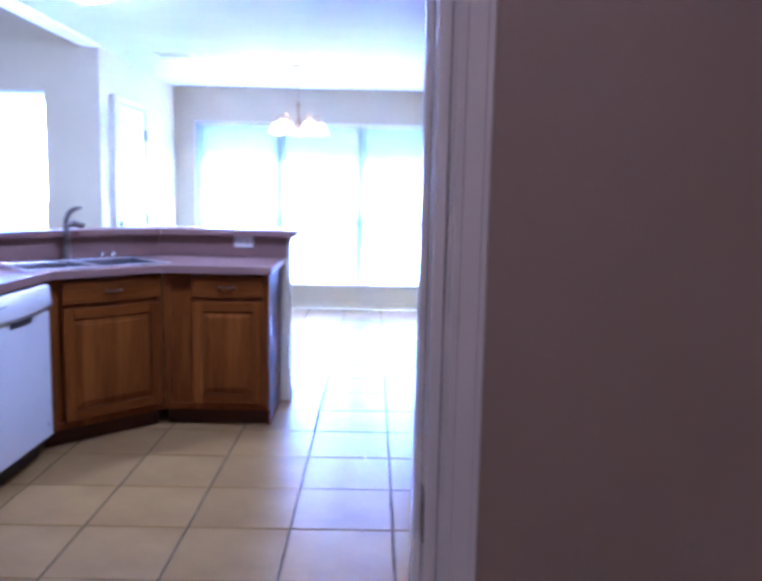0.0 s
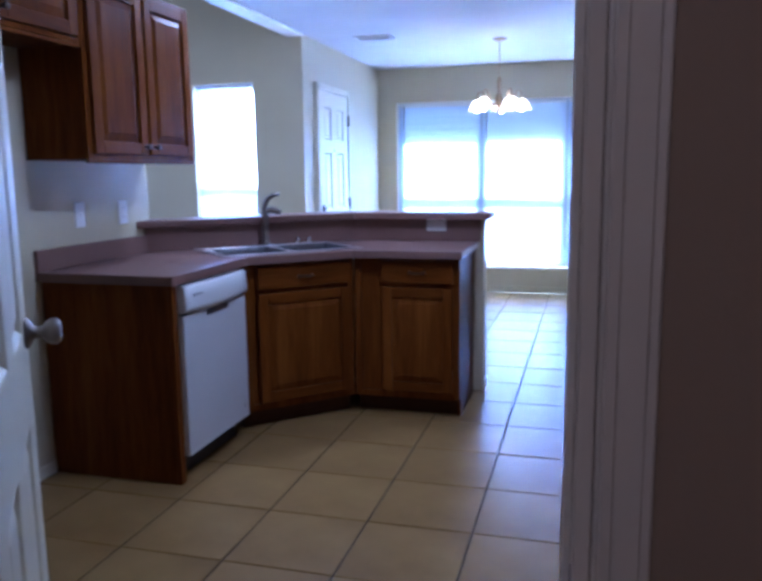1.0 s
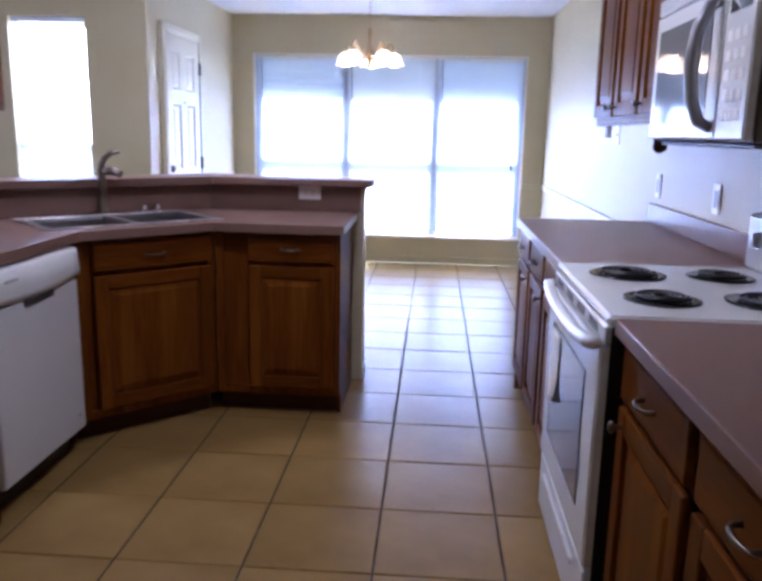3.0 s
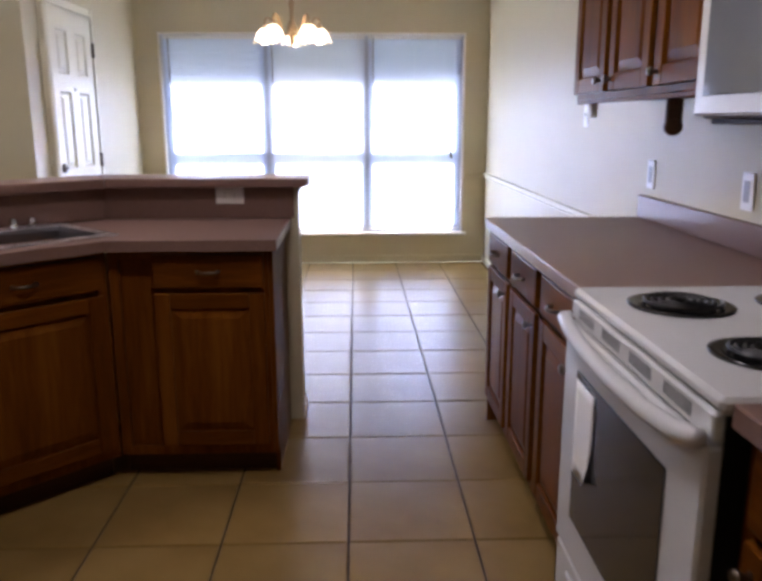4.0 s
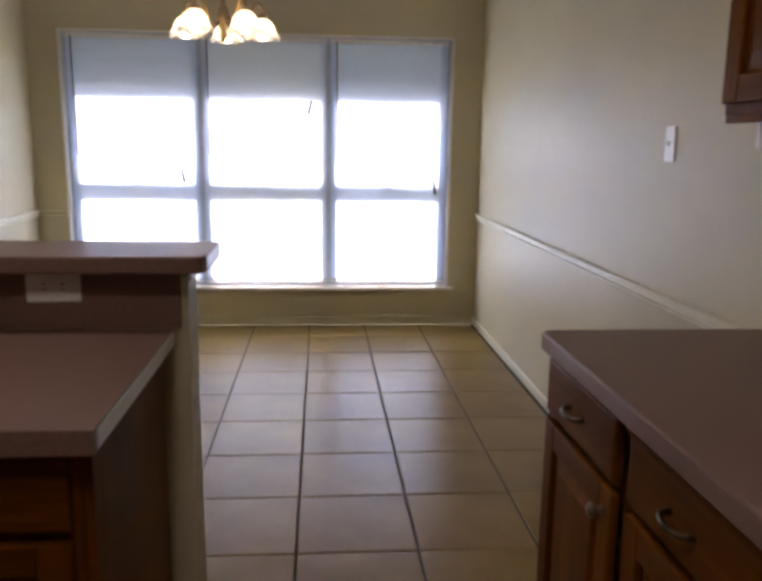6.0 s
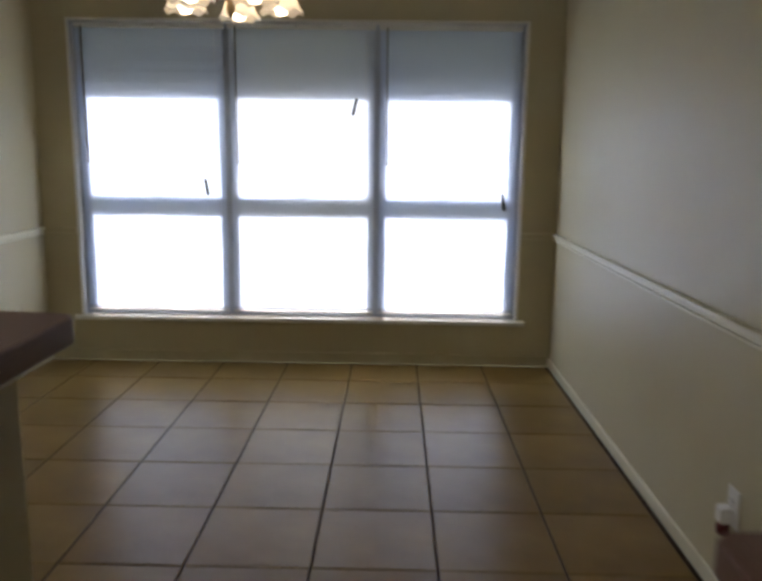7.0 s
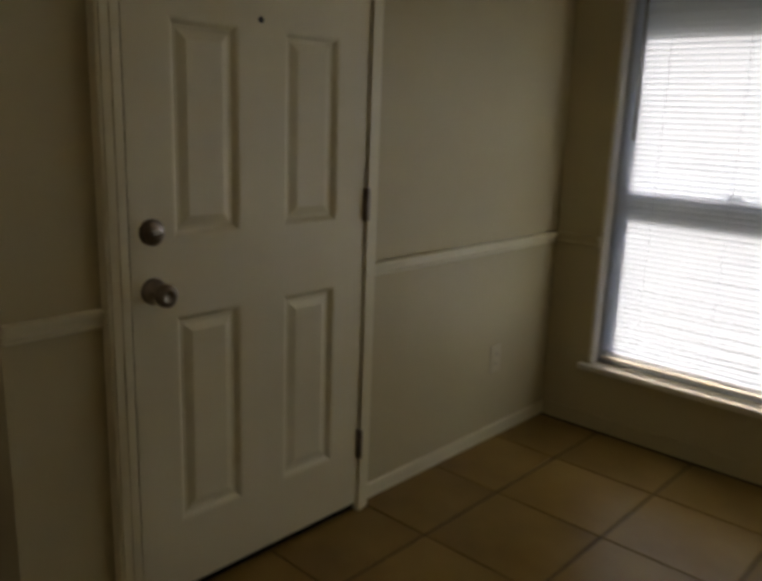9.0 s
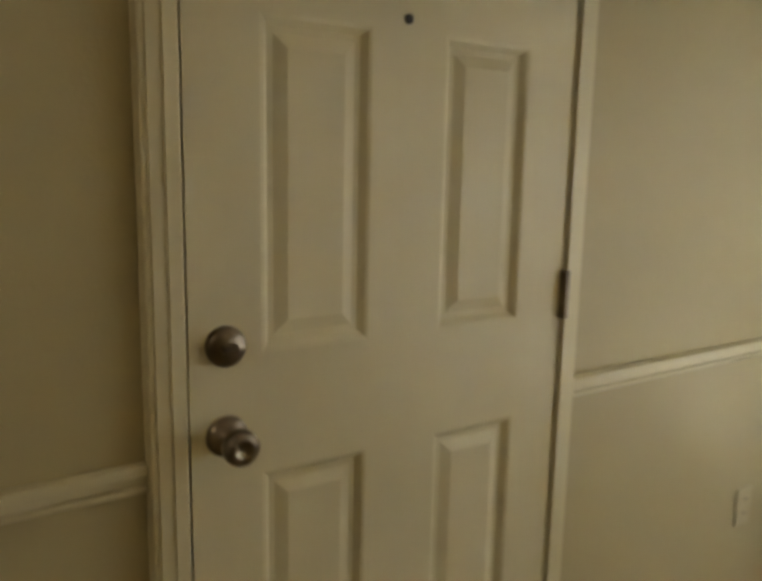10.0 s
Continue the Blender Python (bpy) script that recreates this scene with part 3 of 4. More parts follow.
# ---- cabinets ----
def cabinet_front(parent, name, x0, x1, z0, z1, drawer=False, thick=0.019):
    """A raised-panel door or a plain drawer front with a rounded edge, just proud of the face frame at y = 0."""
    bm = bmesh.new()
    if drawer:
        box(bm, x0, x1, -thick, -0.001, z0, z1)
        bmesh.ops.bevel(bm, geom=[e for e in bm.edges if all(abs(v.co.y + thick) < 1e-5 for v in e.verts)], offset=0.007, segments=2, affect="EDGES", profile=0.6)
        return part(name, bm, OAKFLAT, parent)
    s = 0.055
    a, c, e, g = x0 + s, x1 - s, z0 + s, z1 - s
    rings = []
    for ins, dep in ((-0.004, -0.004), (0.004, -0.004), (0.006, -0.005), (0.034, -0.015), (0.036, -0.016)):
        rings.append([bm.verts.new(p) for p in ((a + ins, dep, e + ins), (c - ins, dep, e + ins), (c - ins, dep, g - ins), (a + ins, dep, g - ins))])
    for lo, hi in zip(rings, rings[1:]):
        for i in range(4):
            bm.faces.new((lo[i], lo[(i + 1) % 4], hi[(i + 1) % 4], hi[i]))
    bm.faces.new(rings[-1])
    d = part(name, bm, OAK, parent)
    for q in ((x0, a, z0, z1), (c, x1, z0, z1)):
        part("stile", box(bmesh.new(), q[0], q[1], -thick, -0.001, q[2], q[3], bevel=0.0035, segments=2), OAK, d)
    for q in ((a + 0.0004, c - 0.0004, z0, e), (a + 0.0004, c - 0.0004, g, z1)):
        part("rail", box(bmesh.new(), q[0], q[1], -thick + 0.0006, -0.001, q[2], q[3], bevel=0.0035, segments=2), OAKFLAT, d)
    return d


def drawer_pull(parent, x, z, y=-0.019):
    """A bow pull on two feet."""
    pts = [(x - 0.038, y, z), (x - 0.036, y - 0.014, z), (x - 0.026, y - 0.022, z - 0.001), (x, y - 0.026, z - 0.002), (x + 0.026, y - 0.022, z - 0.001), (x + 0.036, y - 0.014, z), (x + 0.038, y, z)]
    return part("pull", tube(pts, [0.006, 0.005, 0.0045, 0.006, 0.0045, 0.005, 0.006], 8), NICKEL, parent, "satin nickel bow pull")


def cab_knob(parent, x, z, y=-0.019):
    m = Matrix.Translation((x, y, z)) @ pose(0, 0, 0, 90, 0, 0)
    return part("knob", turned([(0.0, -0.001), (0.009, 0), (0.006, 0.004), (0.006, 0.012), (0.0135, 0.018), (0.0145, 0.023), (0.010, 0.028), (0, 0.029)], 14, m), NICKEL, parent, "satin nickel knob")


def carcass(parent, w, d, z0, z1, toe=True):
    """Box of a cabinet with its face frame; the front lies at y = 0."""
    part("body", boxes((0.0005, w - 0.0005, 0.019, d, z0, z1)), OAK, parent)
    s = 0.038
    part("face_frame", boxes((0.0005, s, 0, 0.0185, z0, z1), (w - s, w - 0.0005, 0, 0.0185, z0, z1), (s, w - s, 0.0004, 0.0185, z1 - 0.035, z1),
                             (s, w - s, 0.0004, 0.0185, z0, z0 + 0.035), bevel=0.001), OAK, parent)
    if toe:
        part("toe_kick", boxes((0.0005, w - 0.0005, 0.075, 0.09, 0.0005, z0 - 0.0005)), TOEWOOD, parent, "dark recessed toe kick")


def base_cabinet(w, at, label, fronts, depth=0.6, group="base cabinets"):
    """fronts: (x0, x1, side of the knob) for a drawer over a door each."""
    c = root("base_cabinet", at, label, "cabinet", group)
    carcass(c, w, depth, 0.1, 0.873)
    for x0, x1, side in fronts:
        dr = cabinet_front(c, "drawer", x0, x1, 0.738, 0.86, True)
        drawer_pull(dr, (x0 + x1) / 2, 0.798)
        dd = cabinet_front(c, "door", x0, x1, 0.14, 0.718)
        if side:
            cab_knob(dd, x1 - 0.03 if side > 0 else x0 + 0.03, 0.675)
    return c


def wall_cabinet(w, at, label, fronts, z0, z1, depth=0.305):
    c = root("wall_cabinet", at, label, "cabinet", "wall cabinets")
    carcass(c, w, depth, z0, z1, False)
    for x0, x1, side in fronts:
        dd = cabinet_front(c, "door", x0, x1, z0 + 0.022, z1 - 0.022)
        cab_knob(dd, x1 - 0.028 if side > 0 else x0 + 0.028, z0 + 0.06)
    part("light_rail", boxes((0.0005, w - 0.0005, 0.002, 0.014, z0 - 0.016, z0 - 0.0005), bevel=0.002), OAK, c)
    return c


# dishwasher run along the west wall, then the corner sink base and the peninsula
FX = -0.685
endp = root("end_panel", pose(WEST + 0.002, 2.63, 0), "dark oak end panel of the dishwasher run", "cabinet panel")
part("panel", boxes((0, FX - WEST - 0.004, 0, 0.022, 0.0005, 0.873), bevel=0.002), OAK, endp)
part("stile", boxes((FX - WEST - 0.0035, FX - WEST + 0.016, 0, 0.04, 0.0005, 0.873), bevel=0.002), OAK, endp)
fill = solid("filler_strip", boxes((FX - 0.02, FX - 0.001, 3.272, 3.325, 0.1, 0.873), bevel=0.002), OAK, "oak filler strip beside the dishwasher", "cabinet panel")
sink_cab = base_cabinet(0.629, pose(FX, 3.328, 0, 0, 0, 45), "honey oak corner sink base with one door", [(0.073, 0.603, 0)], depth=0.5)
pen_cab = base_cabinet(0.565, pose(-0.237, 3.775, 0), "honey oak peninsula base with drawer and door", [(0.159, 0.549, 0)], depth=0.52)
part("end_skin", boxes((0.5655, 0.581, 0.0, 0.055, 0.1, 0.873), (0.5655, 0.581, 0.0555, 0.52, 0.0005, 0.873), bevel=0.001), OAK, pen_cab, "oak end panel")

COUNTER = [(WEST + 0.003, 2.60), (-0.645, 2.60), (-0.645, 3.305), (-0.225, 3.725), (0.364, 3.725), (0.364, 4.326), (-0.418, 4.326), (WEST + 0.003, 3.437)]
SB = 0.707
# the sink's cutout lies along the diagonal
SC = Vector((-0.66, 3.735))
UX, UY = Vector((SB, SB)), Vector((-SB, SB))


def counter_with_hole(points, hole, z0, z1):
    """A worktop with a rectangular hole, both drawn anticlockwise."""
    bm = bmesh.new()
    for z, flip in ((z0, True), (z1, False)):
        ov = [bm.verts.new((x, y, z)) for x, y in points]
        hv = [bm.verts.new((x, y, z)) for x, y in hole]
        es = [bm.edges.new((r[i], r[(i + 1) % len(r)])) for r in (ov, hv) for i in range(len(r))]
        bmesh.ops.triangle_fill(bm, use_beauty=True, edges=es)
        if z == z0:
            low = ov, hv
        else:
            high = ov, hv
    for lo, hi in zip(low, high):
        n = len(lo)
        for i in range(n):
            bm.faces.new((lo[i], lo[(i + 1) % n], hi[(i + 1) % n], hi[i]))
    return bm


def on_diag(u, v):
    p = SC + u * UX + v * UY
    return (p.x, p.y)


SW, SD = 0.37, 0.205
hole = [on_diag(-SW, -SD), on_diag(SW, -SD), on_diag(SW, SD), on_diag(-SW, SD)]
top = root("peninsula_worktop", pose(0, 0, 0), "mauve brown laminate worktop with a corner sink cutout", "worktop")
part("slab", counter_with_hole(COUNTER, hole, 0.875, 0.914), LAMINATE, top)
part("backsplash", boxes((WEST + 0.0015, WEST + 0.02, 2.60, 3.44, 0.9145, 1.01), bevel=0.003), LAMINATE, top, "laminate upstand")
# pale strip stands in for the window's reflection along the worktop end
part("edge_glint", boxes((0.3645, 0.3665, 3.74, 4.315, 0.880, 0.910), bevel=0.0005), PAPER, top, "pale strip for the window's reflection on the end")

# half wall with its laminate face and the raised bar
half = structure("wall_half", prism([(0.396, 4.342), (0.396, 4.452), (-0.468, 4.452), (WEST - 0.12, 3.5 + 0.11), (WEST - 0.12, 3.5005), (WEST - 0.0005, 3.5005), (WEST + 0.0005, 3.4535), (-0.42, 4.342)], 0, 1.0475), PAINT, "beige half wall behind the sink")
part("wall_face", prism([(0.38, 4.328), (0.38, 4.3415), (-0.4205, 4.3415), (WEST + 0.0025, 3.4525), (WEST + 0.0025, 3.44), (-0.415, 4.328)], 0.915, 1.0465), LAMINATE, half, "mauve laminate splash panel")
part("end_base", boxes((0.3965, 0.407, 4.334, 4.463, 0.0005, 0.07), (0.38, 0.396, 4.4525, 4.463, 0.0005, 0.07), bevel=0.003), WHITE, half, "white baseboard on the wall end")
part("cap_trim", boxes((0.3965, 0.406, 4.33, 4.464, 1.02, 1.047), bevel=0.003), WHITE, half, "thin white cap moulding")
bar = root("bar_top", pose(0, 0, 0), "raised mauve brown laminate bar on the half wall", "bar counter")
part("slab", prism([(0.41, 4.26), (0.435, 4.267), (0.446, 4.29), (0.446, 4.51), (0.435, 4.526), (0.41, 4.533), (-0.495, 4.533), (-0.382, 4.26)], 1.048, 1.0855, 0.005, 2), LAMINATE, bar)
part("slab", prism([(-0.383, 4.2585), (-0.4965, 4.5325), (WEST - 0.14, 3.54), (WEST - 0.14, 3.503), (WEST + 0.0035, 3.503), (WEST + 0.0035, 3.37)], 1.048, 1.0855, 0.004, 2), LAMINATE, bar)

# east run
EX = 1.22
RY0, RY1 = 2.17, 2.93
far_cab = base_cabinet(1.356, pose(EX, 4.29, 0, 0, 0, -90), "long honey oak base with three drawers over doors",
                       [(0.025, 0.415, 1), (0.475, 0.86, 1), (0.92, 1.30, 1)], depth=0.625)
part("end_skin", boxes((-0.0125, 0, 0.0, 0.62, 0.0005, 0.873), bevel=0.001), OAK, far_cab, "oak end panel")
near_cab = base_cabinet(1.50, pose(EX, RY0 - 0.004, 0, 0, 0, -90), "honey oak base between range and doorway",
                        [(0.04, 0.49, -1), (0.54, 0.99, 1), (1.04, 1.46, -1)], depth=0.625)
for nm, y0, y1 in (("far_worktop", RY1 + 0.003, 4.303), ("near_worktop", SOUTH + 0.012, RY0 - 0.003)):
    w = root("worktop", pose(0, 0, 0), "mauve brown laminate worktop beside the range", "worktop", "east worktops")
    part("slab", prism([(1.186, y0), (EAST - 0.002, y0), (EAST - 0.002, y1), (1.206, y1), (1.186, y1 - 0.02)] if nm[0] == "f" else [(1.186, y0), (EAST - 0.002, y0), (EAST - 0.002, y1), (1.186, y1)], 0.875, 0.914, 0.004, 2), LAMINATE, w)
    part("backsplash", boxes((EAST - 0.02, EAST - 0.0015, y0, y1 - (0.02 if nm[0] == "f" else 0), 0.9145, 1.01), bevel=0.003), LAMINATE, w, "laminate upstand")

wall_cabinet(1.275, pose(EAST - 0.322, 4.215, 0, 0, 0, -90), "honey oak wall cabinet with three doors", [(0.015, 0.372, 1), (0.42, 0.775, -1), (0.82, 1.175, -1)], 1.392, 2.15)
wall_cabinet(0.756, pose(EAST - 0.307, RY1 + 0.006, 0, 0, 0, -90), "short honey oak wall cabinet over the microwave", [(0.03, 0.37, 1), (0.386, 0.726, -1)], 1.765, 2.15)
wall_cabinet(0.86, pose(WEST + 0.307, 2.61, 0, 0, 0, 90), "honey oak wall cabinet with two doors", [(0.03, 0.42, 1), (0.44, 0.83, -1)], 1.395, 2.15)
wall_cabinet(0.95, pose(WEST + 0.307, 1.658, 0, 0, 0, 90), "short honey oak cabinet over the refrigerator space", [(0.03, 0.465, 1), (0.485, 0.92, -1)], 1.85, 2.15)


# ---- appliances ----
dw = root("dishwasher", pose(FX + 0.03, 2.672, 0, 0, 0, 90), "white built-in dishwasher with a curved control panel", "dishwasher")
part("tub", boxes((0.004, 0.592, 0.03, 0.55, 0.1, 0.868)), DARKPLASTIC, dw, "dark tub behind the door")
part("door", boxes((0.004, 0.592, -0.012, 0.0295, 0.115, 0.735), bevel=0.005), ENAMEL, dw)
bm = bmesh.new()
cols = []
for i in range(13):
    x = 0.004 + 0.588 * i / 12
    sag = 0.018 * math.sin(math.pi * i / 12)
    cols.append([bm.verts.new((x, y, z)) for y, z in ((0.0295, 0.742), (-0.004, 0.745 - sag), (-0.02, 0.752 - sag), (-0.026, 0.77 - sag * 0.6), (-0.018, 0.85), (-0.008, 0.862), (0.0295, 0.864))])
for a, c in zip(cols, cols[1:]):
    for k in range(6):
        bm.faces.new((a[k], c[k], c[k + 1], a[k + 1])).smooth = True
bm.faces.new(cols[0])
bm.faces.new(cols[-1][::-1])
cp = part("control_panel", bm, ENAMEL, dw)
# dark strip drawn for the shadow line under the control panel
part("grip", boxes((0.2, 0.40, -0.0165, -0.012, 0.706, 0.733), bevel=0.002), DARKPLASTIC, dw, "dark strip for the grip's shadow line")
part("badge", boxes((0.075, 0.15, -0.0262, -0.0232, 0.812, 0.822)), GREYPLASTIC, cp, "grey maker's mark as a bar")
part("badge", turned([(0, 0), (0.010, 0), (0.010, 0.0012), (0, 0.0014)], 14, Matrix.Translation((0.545, -0.012, 0.18)) @ pose(0, 0, 0, 90, 0, 0)), GREYPLASTIC, dw, "small round emblem")
part("toe_panel", boxes((0.004, 0.592, 0.07, 0.08, 0.0005, 0.112)), DARKPLASTIC, dw, "black toe panel")

rg = root("range", pose(1.180, RY1 - 0.002, 0, 0, 0, -90), "white electric coil range with oven and drawer", "stove")
W = RY1 - RY0 - 0.004
part("body", boxes((0.002, W - 0.002, 0.02, 0.645, 0.03, 0.891)), ENAMEL, rg)
part("cooktop", boxes((0.0, W, -0.008, 0.655, 0.892, 0.918), bevel=0.008), ENAMEL, rg, "white enamel cooktop with rolled edge")
door = part("oven_door", boxes((0.006, W - 0.006, -0.022, 0.0195, 0.262, 0.838), bevel=0.006), ENAMEL, rg)
part("oven_window", boxes((0.12, W - 0.13, -0.0255, -0.0222, 0.37, 0.745), bevel=0.001), OVENGLASS, door, "dark oven window")
pts = [(0.02, -0.018, 0.85), (0.022, -0.034, 0.848), (0.08, -0.038, 0.836), (0.2, -0.042, 0.824), (W / 2, -0.044, 0.82), (W - 0.2, -0.042, 0.824), (W - 0.08, -0.038, 0.836), (W - 0.022, -0.034, 0.848), (W - 0.02, -0.018, 0.85)]
hd = part("oven_handle", tube(pts, [0.014, 0.017, 0.018, 0.018, 0.018, 0.018, 0.018, 0.017, 0.014], 12), ENAMEL, door, "white bowed oven handle")
vent = part("vent_strip", boxes((0.01, W - 0.01, -0.012, 0.0195, 0.844, 0.890), bevel=0.004), ENAMEL, rg)
for g in range(4):
    for k in range(9):
        x = 0.07 + g * 0.165 + k * 0.0125
        part("vent_slot", boxes((x, x + 0.006, -0.0126, -0.0121, 0.856, 0.88)), DARKPLASTIC, vent)
dr = part("storage_drawer", boxes((0.006, W - 0.006, -0.018, 0.0195, 0.06, 0.252), bevel=0.006), ENAMEL, rg)
part("drawer_grip", boxes((0.12, W - 0.12, -0.03, -0.0185, 0.2, 0.222), bevel=0.005), ENAMEL, dr)
# dark fillers under and beside the range stand in for the gaps' shade
part("base_gap", boxes((0.02, W - 0.02, 0.05, 0.58, 0.0005, 0.0295)), DARKPLASTIC, rg)
part("side_gap_shade", boxes((W - 0.002, W + 0.0005, 0.002, 0.6, 0.03, 0.89)), SHADOWGAP, rg)
guard = part("backguard", boxes((0.0, W, 0.59, 0.655, 0.9185, 1.10), bevel=0.012), ENAMEL, rg, "white back panel with dials")
for x in (0.09, 0.19, W - 0.19, W - 0.09):
    part("dial", turned([(0, 0), (0.026, 0), (0.022, 0.018), (0, 0.02)], 16, Matrix.Translation((x, 0.59, 1.02)) @ pose(0, 0, 0, 90, 0, 0)), ENAMEL, guard)
part("clock", boxes((W / 2 - 0.09, W / 2 + 0.09, 0.5885, 0.5898, 0.99, 1.05)), OVENGLASS, guard)
for bx, by, r in ((0.2, 0.17, 0.1), (0.2, 0.445, 0.085), (W - 0.2, 0.17, 0.085), (W - 0.2, 0.445, 0.1)):
    z = 0.9185
    bn = part("burner", turned([(r - 0.012, 0), (r + 0.012, 0), (r + 0.013, 0.004), (r + 0.004, 0.006), (r - 0.012, 0.001)], 36, Matrix.Translation((bx, by, z))), BLACKGLOSS, rg, "glossy black drip pan with a coil")
    part("drip_bowl", turned([(0, 0.001), (r - 0.016, 0.001), (r - 0.011, 0.0035)], 32, Matrix.Translation((bx, by, z))), BLACKGLOSS, bn)
    coil = [(bx + q * math.cos(a), by + q * math.sin(a), z + 0.011) for a, q in ((0.35 * i, 0.018 + (r - 0.032) * i / 76) for i in range(77))]
    part("coil", tube(coil, 0.0045, 6), BLACK, bn, "black heating coil")
sheet = root("leaflet", pose(1.180 - 0.0275, RY1 - 0.20, 0.61, 0, 0, -90), "white paper sheet taped on the oven door", "paper")
bm = bmesh.new()
grid = []
for j in range(9):
    row = []
    for i in range(7):
        u, v = i / 6, j / 8
        curl = max(0.0, u + v - 1.45)
        row.append(bm.verts.new((-0.065 + 0.13 * u - 0.02 * curl, -0.0008 - 0.05 * curl * curl, 0.12 - 0.23 * v + 0.03 * curl)))
    grid.append(row)
for j in range(8):
    for i in range(6):
        bm.faces.new((grid[j][i], grid[j + 1][i], grid[j + 1][i + 1], grid[j][i + 1])).smooth = True
bm.normal_update()
bmesh.ops.solidify(bm, geom=list(bm.faces), thickness=-0.0006)
part("sheet", bm, PAPER, sheet, "thin white sheet with a curled corner")

mw = root("microwave", pose(1.435, RY1 + 0.003, 1.318, 0, 0, -90), "white over-range microwave with a bowed handle", "microwave")
MW = 0.752
part("case", boxes((0, MW, 0.02, 0.413, 0.0, 0.42), bevel=0.004), SHADEDCASE, mw, "case sides, shade put into their dark colour")
part("underside", boxes((0.02, MW - 0.02, 0.03, 0.38, -0.012, -0.0005), bevel=0.004), DARKPLASTIC, mw, "dark vent underside")
md = part("door", boxes((0.004, MW * 0.76, -0.006, 0.0195, 0.006, 0.365), bevel=0.006), ENAMEL, mw)
part("window", boxes((0.05, MW * 0.76 - 0.08, -0.0085, -0.0062, 0.05, 0.32), bevel=0.001), MWGLASS, md, "grey glass window")
part("top_grille", boxes((0.004, MW - 0.004, -0.004, 0.0195, 0.37, 0.416), bevel=0.004), ENAMEL, mw)
for k in range(3):
    part("grille_slot", boxes((0.03, MW - 0.03, -0.0046, -0.0041, 0.38 + k * 0.011, 0.384 + k * 0.011)), GREYPLASTIC, mw)
cpn = part("control_panel", boxes((MW * 0.76 + 0.004, MW - 0.004, -0.006, 0.0195, 0.006, 0.365), bevel=0.005), ENAMEL, mw)
part("display", boxes((MW * 0.80, MW - 0.03, -0.0075, -0.0062, 0.295, 0.335)), OVENGLASS, cpn)
for r in range(5):
    for c in range(3):
        part("button", boxes((MW * 0.80 + c * 0.042, MW * 0.80 + c * 0.042 + 0.032, -0.0075, -0.0062, 0.05 + r * 0.045, 0.075 + r * 0.045), bevel=0.0005), PLATE, cpn)
hx = MW * 0.76 - 0.035
part("handle", tube([(hx, -0.004, 0.035), (hx, -0.034, 0.05), (hx, -0.055, 0.1), (hx, -0.064, 0.185), (hx, -0.055, 0.27), (hx, -0.034, 0.32), (hx, -0.004, 0.335)], [0.014, 0.016, 0.017, 0.0175, 0.017, 0.016, 0.014], 12), SILVERPLASTIC, md, "silver bowed handle")

# ---- sink and tap ----
sk = root("sink", Matrix.Translation((SC.x, SC.y, 0.914)) @ pose(0, 0, 0, 0, 0, 45), "double-bowl stainless drop-in sink", "sink")
part("rim", boxes((-0.40, 0.40, -0.235, -0.185, 0.0005, 0.006), (-0.40, 0.40, 0.15, 0.235, 0.0005, 0.006), (-0.40, -0.355, -0.185, 0.15, 0.0005, 0.006),
                  (0.355, 0.40, -0.185, 0.15, 0.0005, 0.006), (-0.02, 0.02, -0.185, 0.15, 0.0005, 0.006), bevel=0.0015), STEEL, sk)
for x0, x1 in ((-0.355, -0.02), (0.02, 0.355)):
    bm = bmesh.new()
    rings = []
    for ins, z in ((0, 0.004), (0.004, -0.01), (0.012, -0.13), (0.03, -0.155), (0.06, -0.16)):
        rings.append([bm.verts.new(p) for p in ((x0 + ins, -0.185 + ins, z), (x1 - ins, -0.185 + ins, z), (x1 - ins, 0.15 - ins, z), (x0 + ins, 0.15 - ins, z))])
    for lo, hi in zip(rings, rings[1:]):
        for i in range(4):
            bm.faces.new((lo[i], lo[(i + 1) % 4], hi[(i + 1) % 4], hi[i]))
    bm.faces.new(rings[-1])
    bw = part("bowl", bm, SHADEDSTEEL, sk)
    part("drain", turned([(0, 0), (0.04, 0), (0.038, 0.003), (0.02, -0.001), (0, -0.001)], 18, Matrix.Translation(((x0 + x1) / 2, -0.02, -0.1595))), CHROME, bw)

fa = root("faucet", Matrix.Translation((SC.x, SC.y, 0.9205)) @ pose(0, 0, 0, 0, 0, 45) @ Matrix.Translation((0.0, 0.19, 0)), "tall pull-out kitchen faucet, dark worn nickel", "faucet")
part("deck_plate", boxes((-0.12, 0.12, -0.025, 0.025, 0, 0.006), bevel=0.0025), CHROME, fa)
part("stem", turned([(0.026, 0.006), (0.024, 0.02), (0.019, 0.03), (0.018, 0.13), (0.022, 0.15), (0.022, 0.19), (0.018, 0.2)], 20), BRONZE, fa)
part("spout", tube([(0, 0, 0.195), (0.002, -0.002, 0.235), (0.012, -0.012, 0.262), (0.035, -0.035, 0.285), (0.065, -0.065, 0.292)], [0.017, 0.0165, 0.015, 0.012, 0.009], 14), BRONZE, fa)
part("spray_head", tube([(0.008, -0.016, 0.20), (0.03, -0.045, 0.205), (0.06, -0.082, 0.19)], [0.018, 0.02, 0.017], 14), BRONZE, fa)
